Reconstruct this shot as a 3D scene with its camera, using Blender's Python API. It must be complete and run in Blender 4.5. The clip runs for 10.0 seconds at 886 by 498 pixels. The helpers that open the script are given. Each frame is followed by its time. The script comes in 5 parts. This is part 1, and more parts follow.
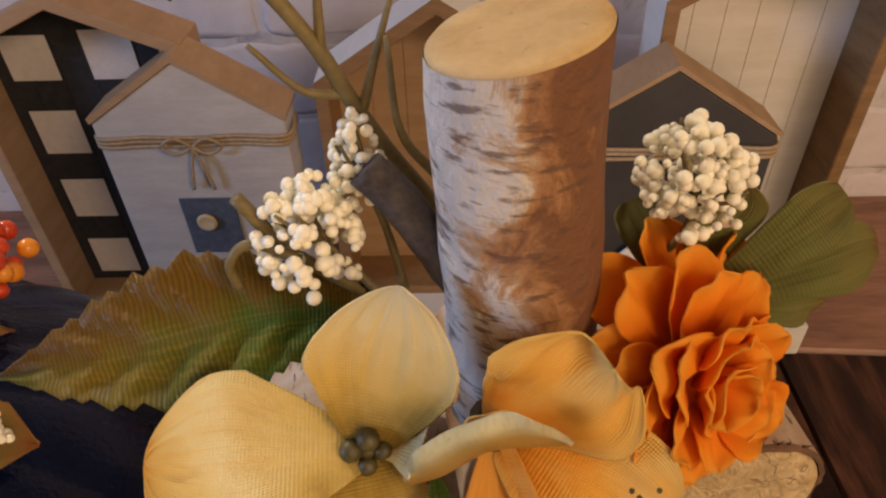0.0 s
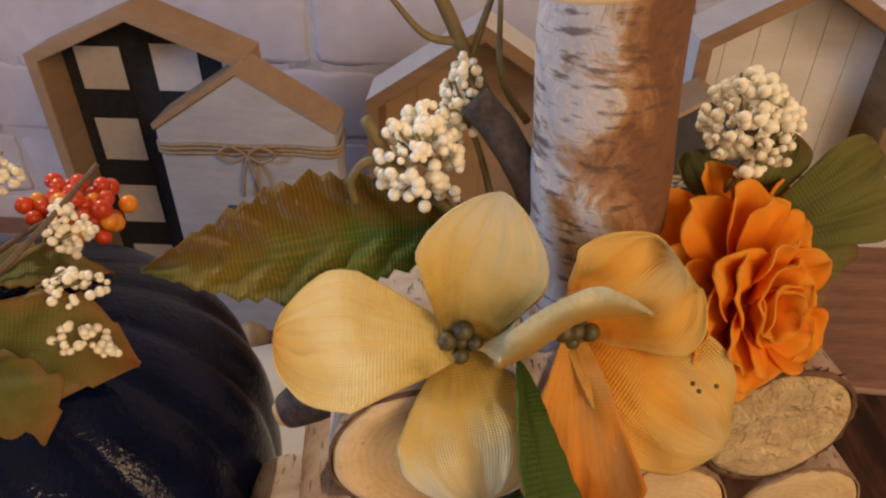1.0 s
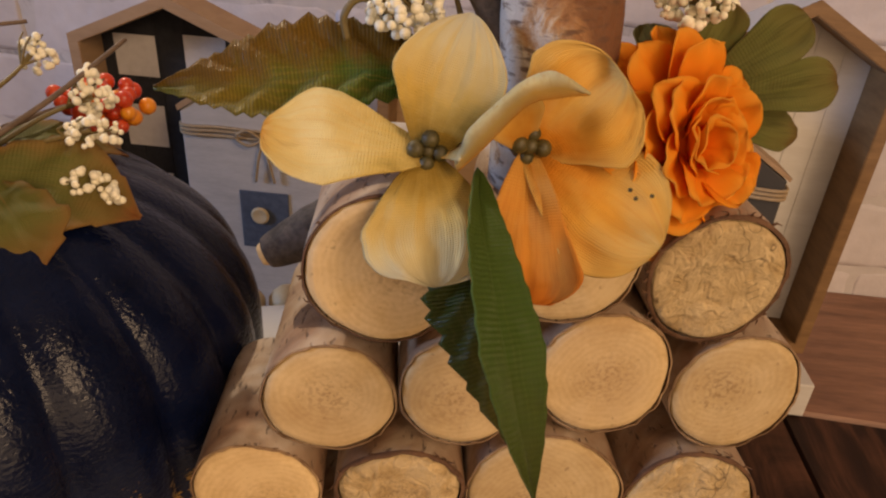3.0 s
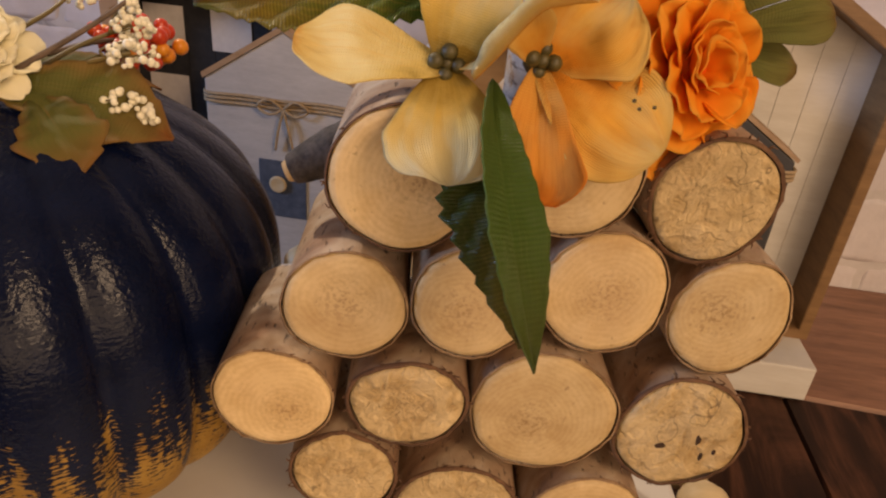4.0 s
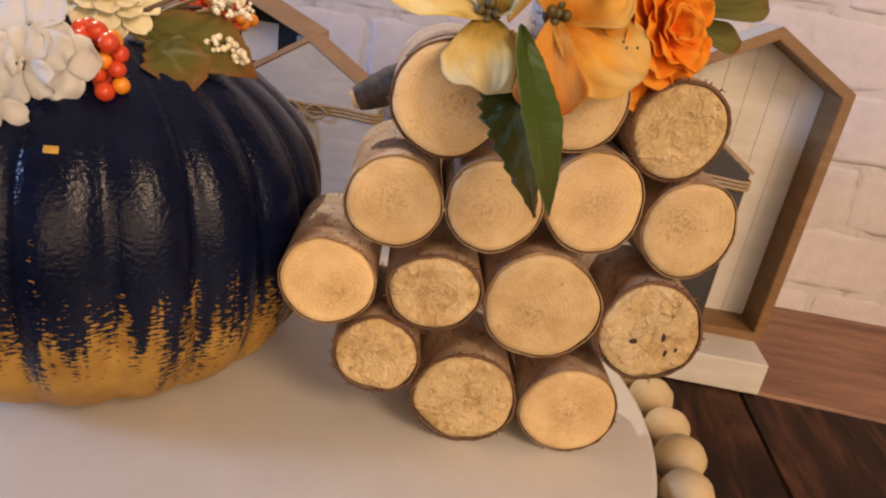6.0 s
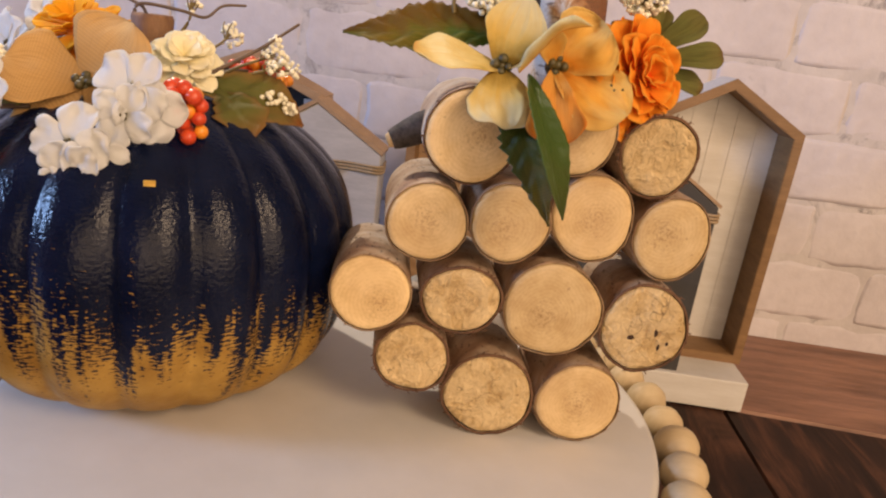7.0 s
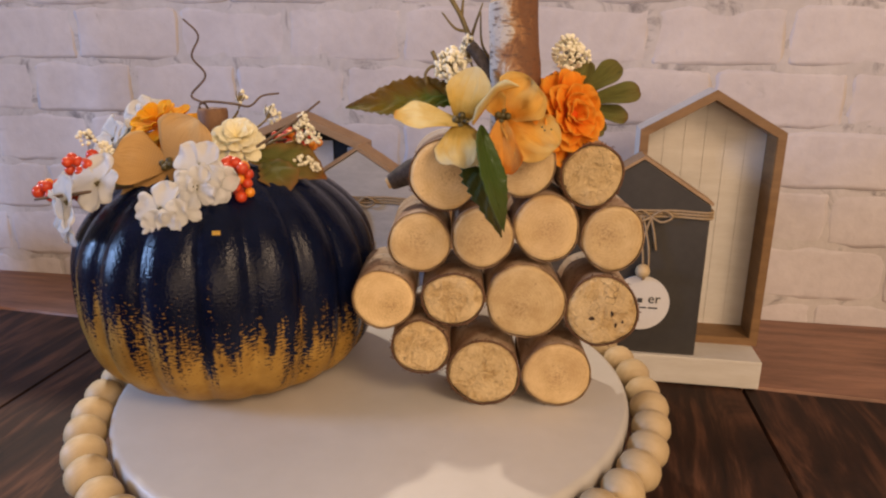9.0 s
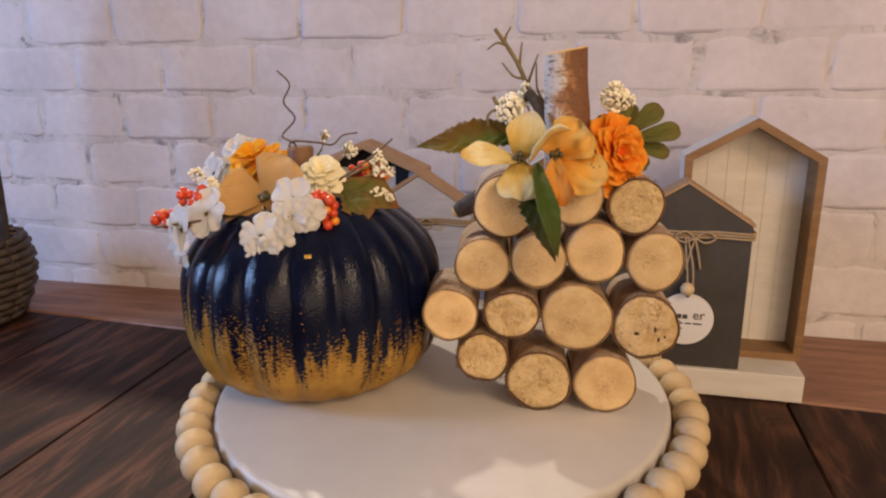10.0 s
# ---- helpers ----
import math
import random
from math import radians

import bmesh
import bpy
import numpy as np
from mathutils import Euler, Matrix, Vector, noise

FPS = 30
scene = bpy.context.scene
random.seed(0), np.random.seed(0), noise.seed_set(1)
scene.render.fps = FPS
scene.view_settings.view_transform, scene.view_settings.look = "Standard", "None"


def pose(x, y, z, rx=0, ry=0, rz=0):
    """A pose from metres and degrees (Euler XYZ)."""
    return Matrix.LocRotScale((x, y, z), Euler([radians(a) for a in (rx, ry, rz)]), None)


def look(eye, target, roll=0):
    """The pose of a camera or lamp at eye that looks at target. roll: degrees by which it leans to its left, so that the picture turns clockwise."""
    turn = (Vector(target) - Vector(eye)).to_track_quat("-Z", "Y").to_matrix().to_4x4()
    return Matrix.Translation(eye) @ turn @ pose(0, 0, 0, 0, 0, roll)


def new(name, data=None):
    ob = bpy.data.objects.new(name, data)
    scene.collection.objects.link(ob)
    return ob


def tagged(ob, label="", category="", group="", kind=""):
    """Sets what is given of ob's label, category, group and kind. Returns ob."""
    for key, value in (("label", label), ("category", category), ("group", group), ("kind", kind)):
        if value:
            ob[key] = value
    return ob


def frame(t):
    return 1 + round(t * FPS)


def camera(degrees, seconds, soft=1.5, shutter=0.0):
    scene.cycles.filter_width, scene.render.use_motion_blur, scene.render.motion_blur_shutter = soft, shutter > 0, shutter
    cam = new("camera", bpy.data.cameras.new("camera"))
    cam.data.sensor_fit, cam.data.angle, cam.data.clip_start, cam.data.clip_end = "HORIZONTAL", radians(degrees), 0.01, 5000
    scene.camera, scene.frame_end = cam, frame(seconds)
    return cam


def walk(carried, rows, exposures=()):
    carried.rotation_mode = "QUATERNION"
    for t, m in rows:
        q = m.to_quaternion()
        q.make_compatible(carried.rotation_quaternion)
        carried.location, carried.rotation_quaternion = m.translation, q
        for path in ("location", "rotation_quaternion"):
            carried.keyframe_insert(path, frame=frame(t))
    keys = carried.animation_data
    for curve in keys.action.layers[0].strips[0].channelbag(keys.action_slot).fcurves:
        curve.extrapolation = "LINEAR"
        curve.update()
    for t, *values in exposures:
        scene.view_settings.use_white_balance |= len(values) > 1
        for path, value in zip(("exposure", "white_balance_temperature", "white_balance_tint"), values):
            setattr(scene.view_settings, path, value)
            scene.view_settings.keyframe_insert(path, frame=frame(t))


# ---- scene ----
cam = camera(66.2, 10.0, soft=2.2)
# the top of the round riser is z = 0, the brick wall runs along x
PATH = [
    (0, (-0.0239, -0.0685, 0.2739), (-0.0472, 0.6995, -0.3662), -2.01),
    (0.5, (-0.034, -0.0854, 0.2736), (-0.0514, 0.7081, -0.3347), -0.54),
    (1, (-0.0394, -0.1012, 0.2656), (-0.0781, 0.7155, -0.3101), 0.5),
    (1.5, (-0.0324, -0.1079, 0.254), (-0.0938, 0.7248, -0.2963), 0.79),
    (2, (-0.0292, -0.1218, 0.2509), (-0.0962, 0.7191, -0.2861), 1.54),
    (2.5, (-0.0233, -0.1346, 0.241), (-0.1012, 0.7223, -0.2687), 2.43),
    (3, (-0.0251, -0.1442, 0.2265), (-0.0878, 0.7301, -0.2549), 3.99),
    (4.3, (-0.0184, -0.1736, 0.2052), (-0.1009, 0.7042, -0.2667), 6.08),
    (4.5, (-0.014, -0.1805, 0.2004), (-0.0946, 0.7013, -0.2643), 6.45),
    (5, (-0.0192, -0.2042, 0.1903), (-0.0777, 0.6995, -0.2338), 7.99),
    (5.5, (-0.0231, -0.2211, 0.1875), (-0.0789, 0.6928, -0.2147), 9.02),
    (5.7, (-0.0252, -0.2271, 0.1881), (-0.0802, 0.6855, -0.2168), 9.33),
    (7, (-0.044, -0.291, 0.1827), (-0.0774, 0.6609, -0.1219), 7.66),
    (7.5, (-0.0494, -0.3211, 0.1855), (-0.1028, 0.635, -0.1027), 5.76),
    (8, (-0.0324, -0.3394, 0.1975), (-0.1085, 0.6156, -0.0892), 4.18),
    (8.5, (-0.0069, -0.3596, 0.2031), (-0.1265, 0.5937, -0.0742), 2.61),
    (9, (0.0116, -0.3758, 0.2093), (-0.1433, 0.5711, -0.0723), 0.45),
    (9.5, (0.0137, -0.4001, 0.2188), (-0.1665, 0.5432, -0.06), -0.54),
    (10, (0.0116, -0.4264, 0.23), (-0.2125, 0.5118, -0.0336), -0.55),
]
walk(cam, [(t, look(eye, target, roll)) for t, eye, target, roll in PATH],
     [(0.0, -0.18, 6750, 10), (2.0, -0.27, 6900, 10), (3.0, -0.2, 7000, 10), (4.5, 0.0, 6850, 10), (5.5, 0.18, 6600, 10),
      (7.5, 0.33, 6450, 8), (8.5, 0.05, 6450, 9), (9.0, 0.03, 6480, 9), (10.0, 0.05, 6400, 9)])

# ---- light ----
TABLE_Z = -0.107
FLOOR_Z = -0.86
CEIL_Z = 1.62
WALL_Y = 0.455

world = bpy.data.worlds.new("room_air")
scene.world = world
world.use_nodes = True
world.node_tree.nodes["Background"].inputs[0].default_value = (0.75, 0.68, 0.60, 1)
world.node_tree.nodes["Background"].inputs[1].default_value = 0.02
scene.view_settings.exposure = 0.0


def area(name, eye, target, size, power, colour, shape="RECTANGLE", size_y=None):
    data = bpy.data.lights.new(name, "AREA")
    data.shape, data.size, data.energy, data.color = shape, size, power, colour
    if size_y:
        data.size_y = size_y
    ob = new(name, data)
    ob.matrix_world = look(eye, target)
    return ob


area("window_daylight", (-1.92, -0.52, 0.58), (-0.2, 0.0, 0.1), 0.37, 25, (0.36, 0.56, 1.0), size_y=0.42)
area("ceiling_lamp_light", (-1.15, 0.88, 1.50), (-0.1, 0.0, 0.0), 0.06, 24, (1.0, 0.83, 0.66), "DISK")
# added unseen panel: broad warm fill for the room's bounced light
area("room_fill_light", (0.80, -1.70, 0.42), (0.0, 0.1, 0.0), 2.6, 24, (1.0, 0.69, 0.44), size_y=1.15)
area("pendant_lamp_light", (0.92, -1.02, 1.10), (0.0, 0.1, 0.0), 0.65, 15, (1.0, 0.69, 0.44), "DISK")


# ---- materials ----
def node_mat(name):
    m = bpy.data.materials.new(name)
    m.use_nodes = True
    nt = m.node_tree
    return m, nt, nt.nodes["Principled BSDF"]


def tex_noise(nt, scale, detail=4.0, vec=None, rough=0.55):
    n = nt.nodes.new("ShaderNodeTexNoise")
    n.inputs["Scale"].default_value, n.inputs["Detail"].default_value = scale, detail
    n.inputs["Roughness"].default_value = rough
    if vec is not None:
        nt.links.new(vec, n.inputs["Vector"])
    return n


def coords(nt, stretch=(1, 1, 1), kind="Object", turn=(0, 0, 0)):
    c = nt.nodes.new("ShaderNodeTexCoord")
    mp = nt.nodes.new("ShaderNodeMapping")
    mp.inputs["Scale"].default_value = stretch
    mp.inputs["Rotation"].default_value = turn
    nt.links.new(c.outputs[kind], mp.inputs["Vector"])
    return mp.outputs["Vector"]


def ramp(nt, fac, stops):
    r = nt.nodes.new("ShaderNodeValToRGB")
    el = r.color_ramp.elements
    while len(el) < len(stops):
        el.new(0.5)
    for e, (p, c) in zip(el, stops):
        e.position, e.color = p, (*c, 1)
    nt.links.new(fac, r.inputs["Fac"])
    return r.outputs["Color"]


def mix(nt, fac, a, b, how="MIX"):
    m = nt.nodes.new("ShaderNodeMix")
    m.data_type, m.blend_type = "RGBA", how
    for sock, v in ((m.inputs[0], fac), (m.inputs[6], a), (m.inputs[7], b)):
        if isinstance(v, (int, float)):
            sock.default_value = v
        elif isinstance(v, tuple):
            sock.default_value = (*v, 1)
        else:
            nt.links.new(v, sock)
    return m.outputs[2]


def maths(nt, op, a, b=0.0, c=0.0):
    m = nt.nodes.new("ShaderNodeMath")
    m.operation = op
    for s, v in zip(m.inputs, (a, b, c)):
        if isinstance(v, (int, float)):
            s.default_value = v
        else:
            nt.links.new(v, s)
    return m.outputs[0]


def bump(nt, height, strength, dist, bsdf):
    b = nt.nodes.new("ShaderNodeBump")
    b.inputs["Strength"].default_value, b.inputs["Distance"].default_value = strength, dist
    nt.links.new(height, b.inputs["Height"])
    nt.links.new(b.outputs["Normal"], bsdf.inputs["Normal"])


def simple(name, lo, hi, scale, rough=0.6, bump_scale=None, bump_dist=0.0005, metal=0.0, stretch=(1, 1, 1), rnd=0.0):
    """A surface that varies between two colours at two scales, with fine relief."""
    m, nt, b = node_mat(name)
    v = coords(nt, stretch)
    n1, n2 = tex_noise(nt, scale, 5, v), tex_noise(nt, scale * 7.3, 3, v)
    f = maths(nt, "ADD", maths(nt, "MULTIPLY", n1.outputs["Fac"], 0.7), maths(nt, "MULTIPLY", n2.outputs["Fac"], 0.3))
    col = ramp(nt, f, [(0.35, lo), (0.65, hi)])
    if rnd:
        info = nt.nodes.new("ShaderNodeObjectInfo")
        k = maths(nt, "ADD", 1 - rnd / 2, maths(nt, "MULTIPLY", info.outputs["Random"], rnd))
        hsv = nt.nodes.new("ShaderNodeHueSaturation")
        nt.links.new(col, hsv.inputs["Color"])
        nt.links.new(k, hsv.inputs["Value"])
        col = hsv.outputs["Color"]
    nt.links.new(col, b.inputs["Base Color"])
    b.inputs["Roughness"].default_value, b.inputs["Metallic"].default_value = rough, metal
    if bump_scale:
        h = tex_noise(nt, bump_scale, 4, v)
        bump(nt, h.outputs["Fac"], 0.6, bump_dist, b)
    return m


WHITE_PAINT = simple("white_paint", (0.508, 0.488, 0.459), (0.574, 0.553, 0.525), 9, 0.45, 60, 0.0003)
ROOM_PAINT = simple("room_paint", (0.42, 0.37, 0.31), (0.50, 0.44, 0.38), 2, 0.8, 40, 0.001)
CEIL_PAINT = simple("ceiling_paint", (0.60, 0.57, 0.53), (0.66, 0.63, 0.59), 2, 0.9, 60, 0.001)
FLOOR_WOOD = simple("floor_wood", (0.14, 0.08, 0.045), (0.25, 0.15, 0.09), 3, 0.5, 30, 0.0006, stretch=(1, 8, 1))


def whitewash(name, lo, hi, blotch, blotch_at, rnd):
    """Brushed whitewash with blotches of their own shape: grey stains, or painted joint shade."""
    m, nt, b = node_mat(name)
    geo = nt.nodes.new("ShaderNodeNewGeometry")
    v = geo.outputs["Position"]
    n1, n2, n3 = tex_noise(nt, 11, 5, v), tex_noise(nt, 70, 4, v), tex_noise(nt, 23, 6, v, 0.7)
    n3.inputs["Distortion"].default_value = 0.8
    f = maths(nt, "ADD", maths(nt, "MULTIPLY", n1.outputs["Fac"], 0.65), maths(nt, "MULTIPLY", n2.outputs["Fac"], 0.35))
    col = ramp(nt, f, [(0.34, lo), (0.64, hi)])
    st = ramp(nt, n3.outputs["Fac"], [(blotch_at, (0, 0, 0)), (blotch_at + 0.13, (1, 1, 1))])
    col = mix(nt, maths(nt, "MULTIPLY", st, 0.8), col, blotch)
    info = nt.nodes.new("ShaderNodeObjectInfo")
    hsv = nt.nodes.new("ShaderNodeHueSaturation")
    nt.links.new(maths(nt, "ADD", 1 - rnd / 2, maths(nt, "MULTIPLY", info.outputs["Random"], rnd)), hsv.inputs["Value"])
    nt.links.new(col, hsv.inputs["Color"])
    nt.links.new(hsv.outputs["Color"], b.inputs["Base Color"])
    b.inputs["Roughness"].default_value = 0.8
    h = maths(nt, "ADD", n2.outputs["Fac"], maths(nt, "MULTIPLY", n1.outputs["Fac"], 2.0))
    bump(nt, h, 0.5, 0.0022, b)
    return m


BRICK_PAINT = whitewash("whitewashed_brick", (0.490, 0.452, 0.468), (0.600, 0.562, 0.582), (0.360, 0.335, 0.345), 0.66, 0.05)
# the mortar's dark blotches put broken shadow lines into the joint colour
MORTAR = whitewash("painted_mortar", (0.440, 0.410, 0.412), (0.580, 0.548, 0.550), (0.150, 0.136, 0.145), 0.55, 0.0)
BEAD_WOOD = simple("raw_bead_wood", (0.459, 0.344, 0.189), (0.558, 0.435, 0.262), 25, 0.55, 120, 0.0002, stretch=(1, 1, 4), rnd=0.16)
TAN_WOOD = simple("tan_craft_wood", (0.295, 0.180, 0.090), (0.394, 0.254, 0.139), 16, 0.6, 140, 0.0003, stretch=(1, 1, 6))
EDGE_WOOD = simple("brown_edge_wood", (0.164, 0.086, 0.033), (0.262, 0.148, 0.061), 16, 0.6, 140, 0.0003, stretch=(1, 1, 6))
WHITE_WASH = simple("white_washed_board", (0.574, 0.541, 0.492), (0.656, 0.631, 0.590), 18, 0.6, 90, 0.0003, stretch=(1, 1, 5))
GREY_WASH = simple("grey_washed_board", (0.377, 0.353, 0.336), (0.492, 0.467, 0.443), 22, 0.7, 110, 0.0003, stretch=(1, 1, 5))
CHARCOAL = simple("charcoal_paint", (0.029, 0.026, 0.025), (0.045, 0.041, 0.038), 20, 0.6, 90, 0.0003)
TWINE = simple("jute_twine", (0.279, 0.197, 0.115), (0.394, 0.295, 0.180), 300, 0.9, 900, 0.0003)
BLACK_CLOTH = simple("black_check_cloth", (0.0098, 0.0098, 0.0131), (0.021, 0.021, 0.025), 200, 0.9, 900, 0.0002)
WHITE_CLOTH = simple("white_check_cloth", (0.508, 0.476, 0.459), (0.574, 0.541, 0.525), 200, 0.9, 900, 0.0002)
DENIM = simple("denim_cloth", (0.045, 0.057, 0.086), (0.082, 0.098, 0.135), 160, 0.9, 900, 0.0003)
CARD = simple("white_card", (0.640, 0.615, 0.582), (0.681, 0.656, 0.623), 40, 0.7)
INK = simple("dark_ink", (0.03, 0.03, 0.035), (0.05, 0.05, 0.055), 80, 0.6)


def plank_material():
    m, nt, b = node_mat("dark_table_plank")
    v = coords(nt, (21, 3.4, 21))
    info = nt.nodes.new("ShaderNodeObjectInfo")
    off = nt.nodes.new("ShaderNodeVectorMath")
    nt.links.new(v, off.inputs[0])
    cmb = nt.nodes.new("ShaderNodeCombineXYZ")
    nt.links.new(maths(nt, "MULTIPLY", info.outputs["Random"], 37.0), cmb.inputs[2])
    nt.links.new(cmb.outputs[0], off.inputs[1])
    n1 = tex_noise(nt, 1.0, 7, off.outputs[0], 0.65)
    n1.inputs["Distortion"].default_value = 2.0
    n2 = tex_noise(nt, 5.0, 4, off.outputs[0])
    f = maths(nt, "ADD", maths(nt, "MULTIPLY", n1.outputs["Fac"], 0.75), maths(nt, "MULTIPLY", n2.outputs["Fac"], 0.25))
    col = ramp(nt, f, [(0.36, (0.0080, 0.0036, 0.0024)), (0.5, (0.0290, 0.0115, 0.0062)), (0.64, (0.1050, 0.0430, 0.0225))])
    nt.links.new(col, b.inputs["Base Color"])
    b.inputs["Roughness"].default_value = 0.55
    b.inputs["Specular IOR Level"].default_value = 0.16
    bump(nt, f, 0.6, 0.0012, b)
    return m


PLANK = plank_material()
END_BOARD = simple("brown_end_board", (0.135, 0.060, 0.034), (0.330, 0.165, 0.100), 7, 0.5, 60, 0.0006, stretch=(1, 7, 7))


# ---- mesh helpers ----
def mesh_of(bm, mat, smooth=True, name="mesh"):
    me = bpy.data.meshes.new(name)
    bm.normal_update()
    bm.to_mesh(me)
    bm.free()
    me.materials.append(mat)
    if smooth:
        me.shade_smooth()
    return me


def part(name, bm, mat, parent, label="", smooth=True):
    ob = new(name, mesh_of(bm, mat, smooth, name) if isinstance(bm, bmesh.types.BMesh) else bm)
    ob.parent = parent
    if label:
        tagged(ob, label)
    return ob


def thing(name, label, category, m=None, group="", kind=""):
    ob = new(name)
    ob.empty_display_size = 0.01
    if m is not None:
        ob.matrix_world = m
    return tagged(ob, label, category, group, kind)


def solo(name, bm, mat, label, category, group="", kind="", smooth=True):
    return tagged(new(name, mesh_of(bm, mat, smooth, name)), label, category, group, kind)


def box(x0, x1, y0, y1, z0, z1, bevel=0.0, bm=None):
    """A box, with rounded edges where bevel is given."""
    b = bmesh.new()
    vs = [b.verts.new((x, y, z)) for x in (x0, x1) for y in (y0, y1) for z in (z0, z1)]
    for f in ((0, 1, 3, 2), (4, 6, 7, 5), (0, 4, 5, 1), (2, 3, 7, 6), (0, 2, 6, 4), (1, 5, 7, 3)):
        b.faces.new([vs[i] for i in f])
    if bevel:
        bmesh.ops.bevel(b, geom=list(b.edges), offset=bevel, segments=2, affect="EDGES", profile=0.6)
    if bm is None:
        return b
    tmp = bpy.data.meshes.new("tmp")
    b.to_mesh(tmp)
    b.free()
    bm.from_mesh(tmp)
    bpy.data.meshes.remove(tmp)
    return bm


def prism(outline, y0, y1, bevel=0.0):
    """A slab with the outline given as (x, z), from y0 to y1."""
    b = bmesh.new()
    front = [b.verts.new((x, y0, z)) for x, z in outline]
    back = [b.verts.new((x, y1, z)) for x, z in outline]
    b.faces.new(front)
    b.faces.new(back[::-1])
    n = len(outline)
    for i in range(n):
        b.faces.new((front[i], back[i], back[(i + 1) % n], front[(i + 1) % n]))
    bmesh.ops.recalc_face_normals(b, faces=b.faces)
    if bevel:
        bmesh.ops.bevel(b, geom=list(b.edges), offset=bevel, segments=2, affect="EDGES", profile=0.6)
    return b


def lathe(profile, n=96, bm=None):
    """A turned body round z from (radius, z) points; radius 0 closes it."""
    b = bm or bmesh.new()
    rings = []
    for r, z in profile:
        if r <= 1e-6:
            rings.append([b.verts.new((0, 0, z))])
        else:
            rings.append([b.verts.new((r * math.cos(2 * math.pi * i / n), r * math.sin(2 * math.pi * i / n), z)) for i in range(n)])
    for a, c in zip(rings, rings[1:]):
        for i in range(n):
            j = (i + 1) % n
            if len(a) == 1:
                b.faces.new((a[0], c[j], c[i]))
            elif len(c) == 1:
                b.faces.new((a[i], a[j], c[0]))
            else:
                b.faces.new((a[i], a[j], c[j], c[i]))
    bmesh.ops.recalc_face_normals(b, faces=b.faces)
    return b


def smooth_path(points, steps=6):
    """Points of a smooth line through the given ones."""
    p = [Vector(q) for q in points]
    p = [p[0] * 2 - p[1]] + p + [p[-1] * 2 - p[-2]]
    out = []
    for i in range(1, len(p) - 2):
        for k in range(steps):
            t = k / steps
            a, b, c, d = p[i - 1:i + 3]
            out.append(0.5 * (2 * b + (c - a) * t + (2 * a - 5 * b + 4 * c - d) * t * t + (3 * b - a - 3 * c + d) * t ** 3))
    return out + [p[-2]]


def tube(points, r0, r1=None, n=8, steps=6, bm=None, wobble=0.0):
    """A round, tapering twig through points."""
    b = bm or bmesh.new()
    r1 = r0 if r1 is None else r1
    path = smooth_path(points, steps)
    rings, up = [], Vector((0.31, 0.17, 0.93)).normalized()
    for i, q in enumerate(path):
        d = (path[min(i + 1, len(path) - 1)] - path[max(i - 1, 0)]).normalized()
        s = d.cross(up)
        if s.length < 0.05:
            s = d.cross(Vector((1, 0, 0)))
        s.normalize()
        u = s.cross(d).normalized()
        r = r0 + (r1 - r0) * i / (len(path) - 1)
        r *= 1 + wobble * noise.noise(q * 220)
        rings.append([b.verts.new(q + (s * math.cos(a) + u * math.sin(a)) * r) for a in (2 * math.pi * k / n for k in range(n))])
    for a, c in zip(rings, rings[1:]):
        for i in range(n):
            b.faces.new((a[i], a[(i + 1) % n], c[(i + 1) % n], c[i]))
    b.faces.new(rings[0][::-1])
    b.faces.new(rings[-1])
    bmesh.ops.recalc_face_normals(b, faces=b.faces)
    return b


def ball_points(sub):
    b = bmesh.new()
    bmesh.ops.create_icosphere(b, subdivisions=sub, radius=1)
    b.verts.ensure_lookup_table()
    out = [v.co.copy() for v in b.verts], [[v.index for v in f.verts] for f in b.faces]
    b.free()
    return out


BALL = {k: ball_points(k) for k in (1, 2, 3)}


def add_ball(bm, c, r, sub=2, squash=(1, 1, 1)):
    vs, fs = BALL[sub]
    made = [bm.verts.new((c[0] + v.x * r * squash[0], c[1] + v.y * r * squash[1], c[2] + v.z * r * squash[2])) for v in vs]
    for f in fs:
        bm.faces.new([made[i] for i in f])


# ---- the room ----
def room():
    x0, x1, y0, y1 = -2.0, 2.0, -2.4, 1.9
    solo("floor", box(x0, x1, y0, y1, FLOOR_Z - 0.1, FLOOR_Z), FLOOR_WOOD, "brown wooden floor of the room", "floor", kind="structure", smooth=False)
    solo("ceiling", box(x0, x1, y0, y1, CEIL_Z, CEIL_Z + 0.1), CEIL_PAINT, "plain white painted ceiling", "ceiling", kind="structure", smooth=False)
    solo("wall_south", box(x0, x1, y0 - 0.1, y0, FLOOR_Z, CEIL_Z), ROOM_PAINT, "plain beige painted room wall", "wall", kind="structure", smooth=False)
    solo("wall_north", box(x0, x1, y1, y1 + 0.1, FLOOR_Z, CEIL_Z), ROOM_PAINT, "plain beige painted room wall", "wall", kind="structure", smooth=False)
    solo("wall_east", box(x1, x1 + 0.1, y0, y1, FLOOR_Z, CEIL_Z), ROOM_PAINT, "plain beige painted room wall", "wall", kind="structure", smooth=False)
    b = box(x0 - 0.1, x0, y0, -0.98, FLOOR_Z, CEIL_Z)
    box(x0 - 0.1, x0, 0.02, y1, FLOOR_Z, CEIL_Z, bm=b)
    box(x0 - 0.1, x0, -0.98, 0.02, FLOOR_Z, -0.05, bm=b)
    box(x0 - 0.1, x0, -0.98, 0.02, 1.15, CEIL_Z, bm=b)
    solo("wall_west", b, ROOM_PAINT, "plain beige painted room wall with a window opening", "wall", kind="structure", smooth=False)


room()


